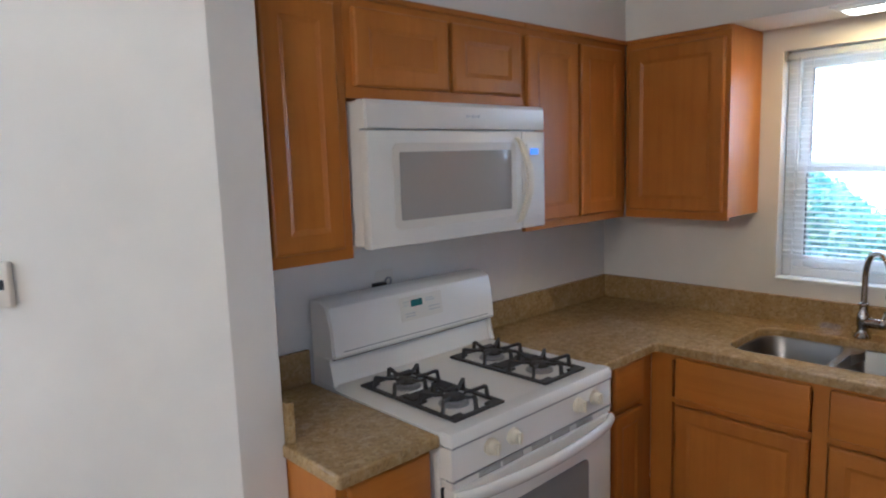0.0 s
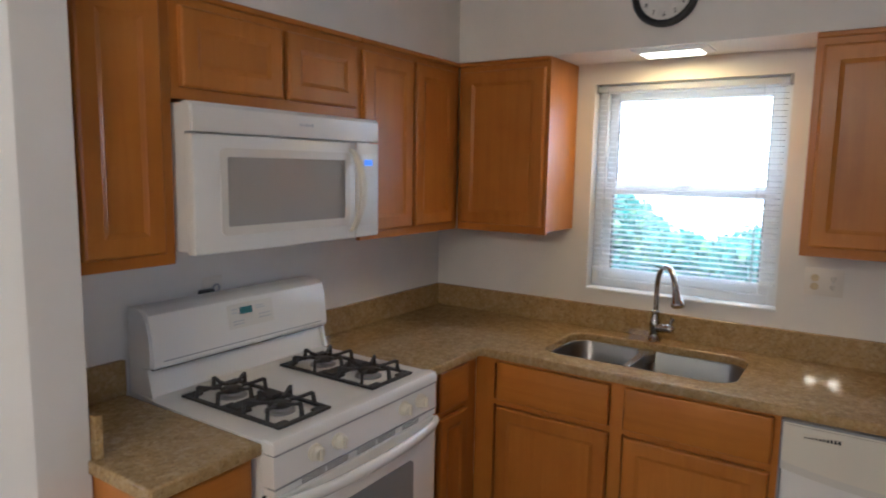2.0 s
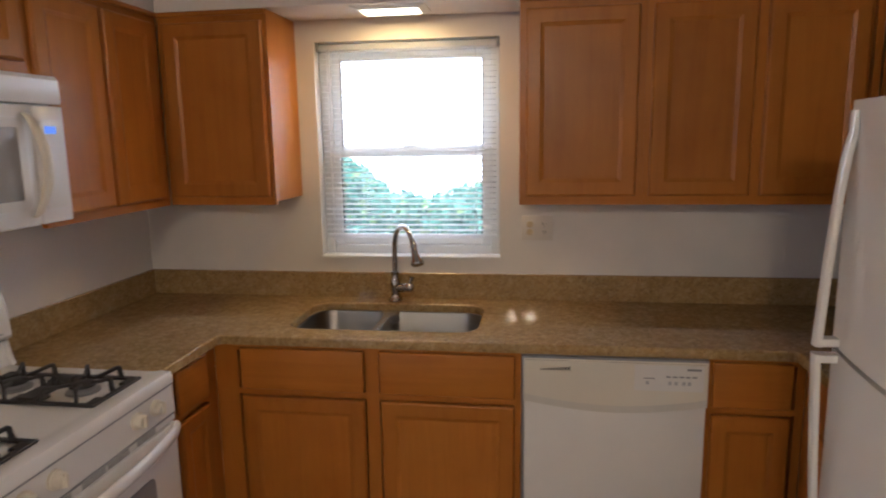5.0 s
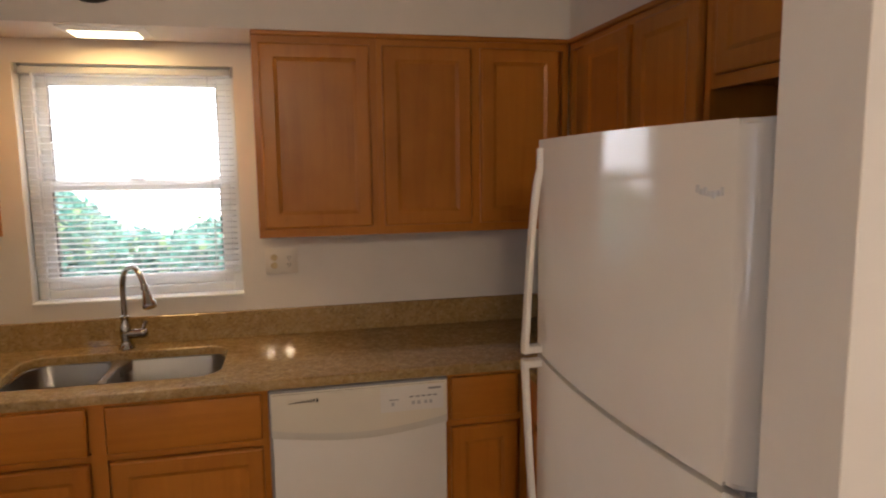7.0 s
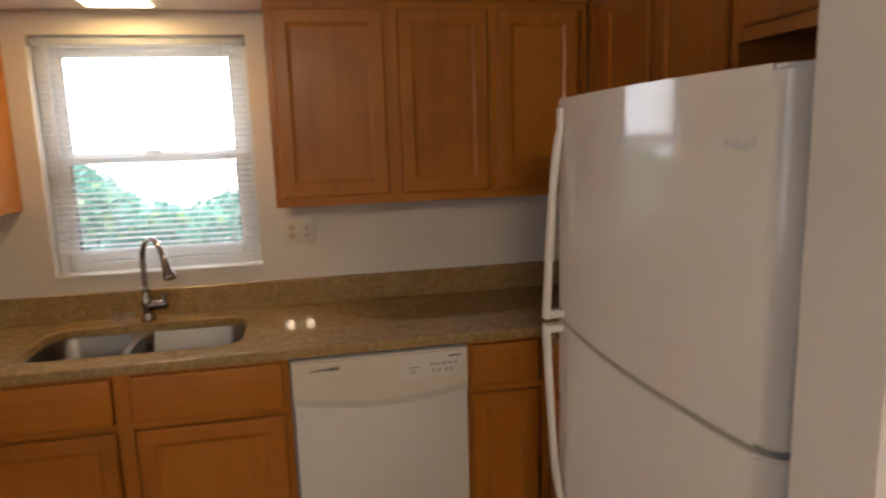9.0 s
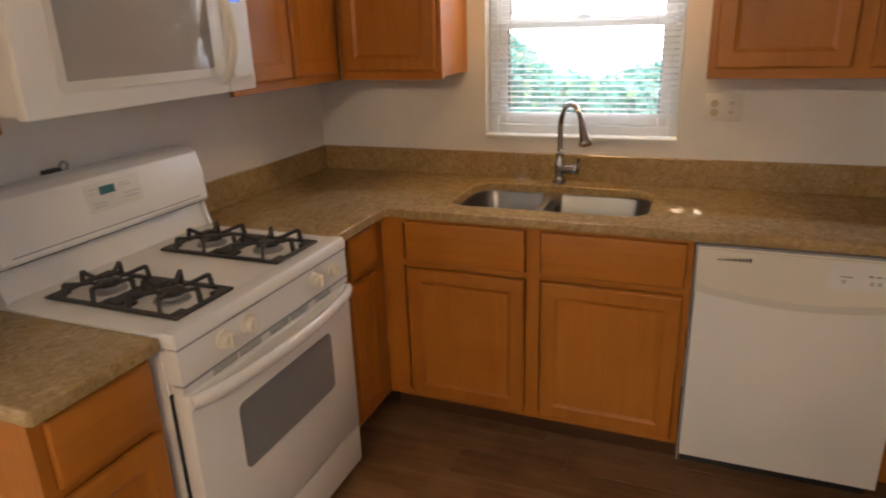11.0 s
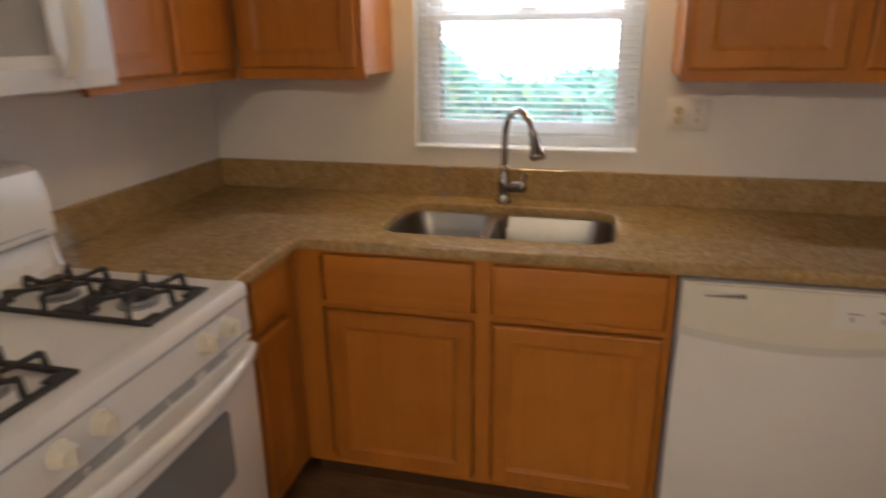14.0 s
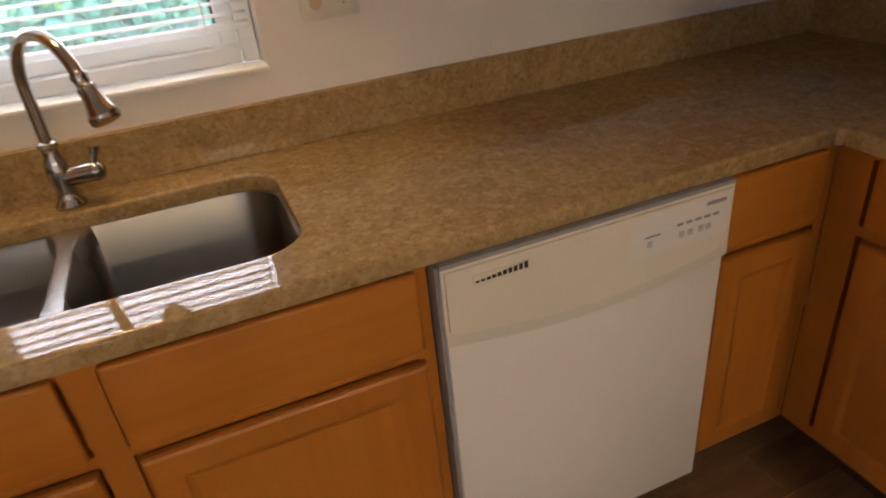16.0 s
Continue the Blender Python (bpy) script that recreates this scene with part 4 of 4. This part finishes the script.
ftop = bowed_door(1.146, FH)
fbot = bowed_door(0.085, 1.134)
edge_handle(ftop, 1.149, 1.676, True)
edge_handle(fbot, 0.584, 1.131, False)
bm = bmesh.new()
for i, (z, h) in enumerate(((1.590, 0.012), (1.587, 0.009), (1.586, 0.013), (1.585, 0.008), (1.582, 0.012), (1.586, 0.009), (1.587, 0.013))):
    x = 0.722 + 0.0085 * i
    box(bm, x, x + 0.0062, door_y(x) - 0.0012, door_y(x) + 0.006, z, z + h)
part("badge", bm, M_FBADGE, ftop, "small silver badge")
part("hinge_cover", boxes((FWID - 0.060, FWID - 0.005, -FD - 0.0035, -FD + 0.075, FH - 0.0118, FH + 0.0025), bevel=0.004), M_WHITE, fridge, "white top hinge cover")
part("middle_hinge", boxes((FWID - 0.06, FWID - 0.006, -FD - 0.026, -FD + 0.01, 1.1355, 1.1445)), M_GREYTRIM, fridge, "metal hinge between the doors")
part("gasket", boxes((0.012, FWID - 0.012, -FD - 0.005, -FD + 0.003, 0.09, FH - 0.01)), M_GREY, fridge, "grey door gasket")
part("toe_grille", boxes((0.01, FWID - 0.01, -FD - 0.02, -FD + 0.003, 0.012, 0.080), bevel=0.003), M_PANEL, fridge)

# ---- dishwasher ----
dw = thing("dishwasher", facing_south(1.764), "white built-in dishwasher under the worktop", "dishwasher")
DW = 0.619
part("body", boxes((0.006, DW - 0.006, -0.600, -0.03, 0.102, 0.882)), M_GREY, dw)
part("toe_panel", boxes((0.010, DW - 0.010, -0.545, -0.530, 0.0, 0.1015)), M_BLACK, dw, "black recessed toe panel")
dd = part("dishwasher_door", boxes((0.006, DW - 0.006, -0.645, -0.602, 0.090, 0.752), bevel=0.004, seg=2), M_WHITE, dw, "", True)
bm = bmesh.new()
n = 16
low = [(0.004 + (DW - 0.008) * i / n, 0.752 - 0.032 * math.sin(math.pi * i / n)) for i in range(n + 1)]
plate(bm, low + [(DW - 0.004, 0.880), (0.004, 0.880)], -0.656, -0.602)
bmesh.ops.bevel(bm, geom=[e for e in bm.edges if abs(e.verts[0].co.y + 0.656) < 1e-5 and abs(e.verts[1].co.y + 0.656) < 1e-5], offset=0.006, segments=2, affect="EDGES")
cpanel = part("control_panel", bm, M_CREAMWHITE, dw, "cream-white control panel with a bowed lower edge", True)
bm = bmesh.new()
a = [(x, z - 0.0) for x, z in low]
b = [(x, z - 0.027) for x, z in low]
plate(bm, b + a[::-1], -0.6515, -0.640)
part("grip_lip", bm, M_LIP, cpanel, "pale bowed finger grip")
part("keypad", boxes((0.375, 0.600, -0.6568, -0.654, 0.780, 0.870)), M_WHITE, cpanel, "white keypad")
rows = [(0.405, 0.440, -0.6580, -0.6565, 0.822, 0.825)] + [(0.478 + 0.021 * i, 0.492 + 0.021 * i, -0.6580, -0.6565, 0.828, 0.833) for i in range(5)]
for r in rows:
    part("marking", boxes(r), M_INK, cpanel)
for x in (0.412, 0.485, 0.505, 0.530, 0.548):
    part("key", boxes((x, x + 0.011, -0.6582, -0.6565, 0.802, 0.814)), M_BADGE, cpanel)
part("badge", boxes((0.545, 0.590, -0.6582, -0.6565, 0.853, 0.860)), M_INK, cpanel, "dark grey badge")
vent = part("vent", boxes((0.058, 0.168, -0.6572, -0.654, 0.836, 0.856)), M_CREAM, cpanel, "slotted vent")
for i in range(10):
    h = 0.003 + 0.0011 * i
    part("slot", boxes((0.063 + 0.0102 * i, 0.070 + 0.0102 * i, -0.6582, -0.6565, 0.842, 0.842 + h)), M_BLACK, vent)
part("side_strip", boxes((-0.002, 0.0035, -0.640, -0.58, 0.06, 0.880)), M_GREYTRIM, dw, "grey metal side strip")
part("top_strip", boxes((0.004, DW - 0.004, -0.652, -0.60, 0.8805, 0.8880)), M_GREYTRIM, dw, "grey metal top strip")

# ---- soffit lamp, clock, outlet, small fittings ----
sl = thing("soffit_light", pose(1.236, -0.198, SOFFIT), "flush rectangular warm lamp under the soffit", "ceiling light")
bm = bmesh.new()
rows = []
for hx, hy, z in ((0.145, 0.085, -0.0005), (0.145, 0.085, -0.006), (0.118, 0.060, -0.016), (0.112, 0.055, -0.014)):
    rows.append([bm.verts.new((sx * hx, sy * hy, z)) for sx, sy in ((-1, -1), (1, -1), (1, 1), (-1, 1))])
for a, b in zip(rows, rows[1:]):
    for i in range(4):
        bm.faces.new((a[i], a[(i + 1) % 4], b[(i + 1) % 4], b[i]))
part("frame", bm, M_TRIM, sl)
part("diffuser", boxes((-0.113, 0.113, -0.056, 0.056, -0.019, -0.012), bevel=0.003), M_DIFFUSER, sl, "glowing frosted diffuser")

clock = thing("wall_clock", pose(1.228, -0.308, 2.327, 90), "round black-rimmed wall clock with a white face", "clock")
bm = lathe(bmesh.new(), (0, 0, 0), (0, 0, 1), [(0.0, 0.124), (0.020, 0.126), (0.030, 0.120), (0.032, 0.112), (0.026, 0.101), (0.014, 0.100)], 48)
part("rim", bm, M_BLACK, clock, "black plastic rim", True)
part("dial", lathe(bmesh.new(), (0, 0, 0.0142), (0, 0, 1), [(0, 0.099), (0.002, 0.099)], 48), M_FACE, clock, "white dial")
for n in range(1, 13):
    a = radians(90 - 30 * n)
    cu = bpy.data.curves.new("numeral", "FONT")
    cu.body, cu.size, cu.align_x, cu.align_y, cu.extrude = str(n), 0.024, "CENTER", "CENTER", 0.0003
    tx = new("numeral_text", cu)
    bpy.context.view_layer.update()
    me = bpy.data.meshes.new_from_object(tx.evaluated_get(bpy.context.evaluated_depsgraph_get()))
    bpy.data.objects.remove(tx)
    me.materials.clear()
    me.materials.append(M_BLACK)
    nu = new("numeral", me)
    nu.parent = clock
    nu.location = (0.080 * math.cos(a), 0.080 * math.sin(a), 0.0166)
for ang, ln, wd, z in ((-25, 0.052, 0.005, 0.0170), (5, 0.072, 0.0035, 0.0185)):
    bm = boxes((-wd / 2, wd / 2, -0.012, ln, z, z + 0.0012))
    bmesh.ops.rotate(bm, matrix=Matrix.Rotation(radians(ang - 90), 3, "Z"), verts=bm.verts)
    part("pointer", bm, M_BLACK, clock)

outlet = thing("wall_outlet", pose(1.744, 0, 1.187), "white two-gang plate with almond switches and an outlet", "outlet")
part("plate", boxes((0, 0.134, -0.006, -0.0005, 0, 0.107), bevel=0.003, seg=2), M_PLATE, outlet, "", True)
for z in (0.030, 0.064):
    bm = lathe(bmesh.new(), (0.036, -0.005, z + 0.006), (0, -1, 0), [(0, 0.0145), (0.004, 0.0145), (0.006, 0.012)], 16)
    part("switch_button", bm, M_ALMOND, outlet, "almond switch button", True)
    r = part("receptacle", plate(bmesh.new(), round_rect(0.083, 0.113, z - 0.007, z + 0.019, 0.008), -0.0075, -0.005), M_PLATE, outlet)
    part("slot", boxes((0.091, 0.0932, -0.0082, -0.0074, z + 0.003, z + 0.013), (0.102, 0.1042, -0.0082, -0.0074, z + 0.003, z + 0.013), (0.0962, 0.0992, -0.0082, -0.0074, z - 0.003, z + 0.0005)), M_BLACK, r)
part("screw", lathe(bmesh.new(), (0.098, -0.0055, 0.0535), (0, -1, 0), [(0, 0.003), (0.0015, 0.0025)], 10), M_BADGE, outlet)

gas = thing("gas_shutoff", facing_east(-1.470, 1.208), "dark valve on a white wall plate above the range", "valve")
part("plate", boxes((-0.020, 0.062, -0.005, -0.0005, -0.020, 0.050), bevel=0.002), M_PLATE, gas, "white wall plate")
part("valve_body", boxes((-0.042, 0.012, -0.030, -0.004, -0.010, 0.010), bevel=0.005, seg=2), M_BLACK, gas, "", True)
part("ring", tube(bmesh.new(), [(0.026 + 0.013 * math.cos(2 * math.pi * i / 20), -0.018, 0.010 + 0.013 * math.sin(2 * math.pi * i / 20)) for i in range(20)], 0.0035, 8, True), M_GREYTRIM, gas, "grey metal ring", True)
part("stem", cyl(bmesh.new(), (0.008, -0.001, 0.0), (0.016, -0.018, 0.004), 0.006, seg=10), M_GREYTRIM, gas)

px = LSTUB - 0.40
thermostat = thing("wall_control", pose(px, STUB_Y0 - 0.40, 1.330, 0, 0, 45), "white wall control with a small dark window", "thermostat")
part("case", boxes((-0.045, 0.045, -0.024, -0.0005, 0, 0.114), bevel=0.006, seg=2), M_PLATE, thermostat, "", True)
part("display", boxes((-0.010, 0.034, -0.0255, -0.022, 0.046, 0.070)), M_BLACK, thermostat, "small dark display")

fixture = thing("ceiling_lamp", pose(1.645, -4.80, CEIL), "two-bulb flush ceiling lamp in the next room", "ceiling light")
part("canopy", lathe(bmesh.new(), (0, 0, -0.001), (0, 0, -1), [(0, 0.075), (0.012, 0.075), (0.022, 0.062), (0.026, 0.02)]), M_CHROME, fixture, "", True)
for side in (-1, 1):
    part("socket", cyl(bmesh.new(), (side * 0.03, 0, -0.024), (side * 0.082, 0, -0.075), 0.015, seg=14), M_TRIM, fixture)
    b = bmesh.new()
    bmesh.ops.create_uvsphere(b, u_segments=16, v_segments=10, radius=0.036, matrix=Matrix.Translation((side * 0.11, 0, -0.095)))
    o = part("bulb", b, M_BULB, fixture, "lit warm bulb", True)
    o.visible_shadow = False

# ---- floor planks ----
shared = {}
rng = random.Random(4)
PW = 0.150
y = 0.0
while y > -6.3:
    x = -0.98 - rng.uniform(0, 1.2)
    while x < 4.45:
        a, b = max(x, -0.98), min(x + 1.22, 4.45)
        if b - a > 0.05:
            key = round(b - a, 3)
            if key not in shared:
                me = bpy.data.meshes.new("plank")
                bm = boxes((0.0006, key - 0.0006, -PW + 0.0006, -0.0006, -0.0115, -0.0002), bevel=0.0012)
                bm.to_mesh(me)
                bm.free()
                me.materials.append(M_PLANK)
                shared[key] = me
            o = new("plank", shared[key])
            o.parent = floor
            o.location = (a, y, 0)
        x += 1.22
    y -= PW
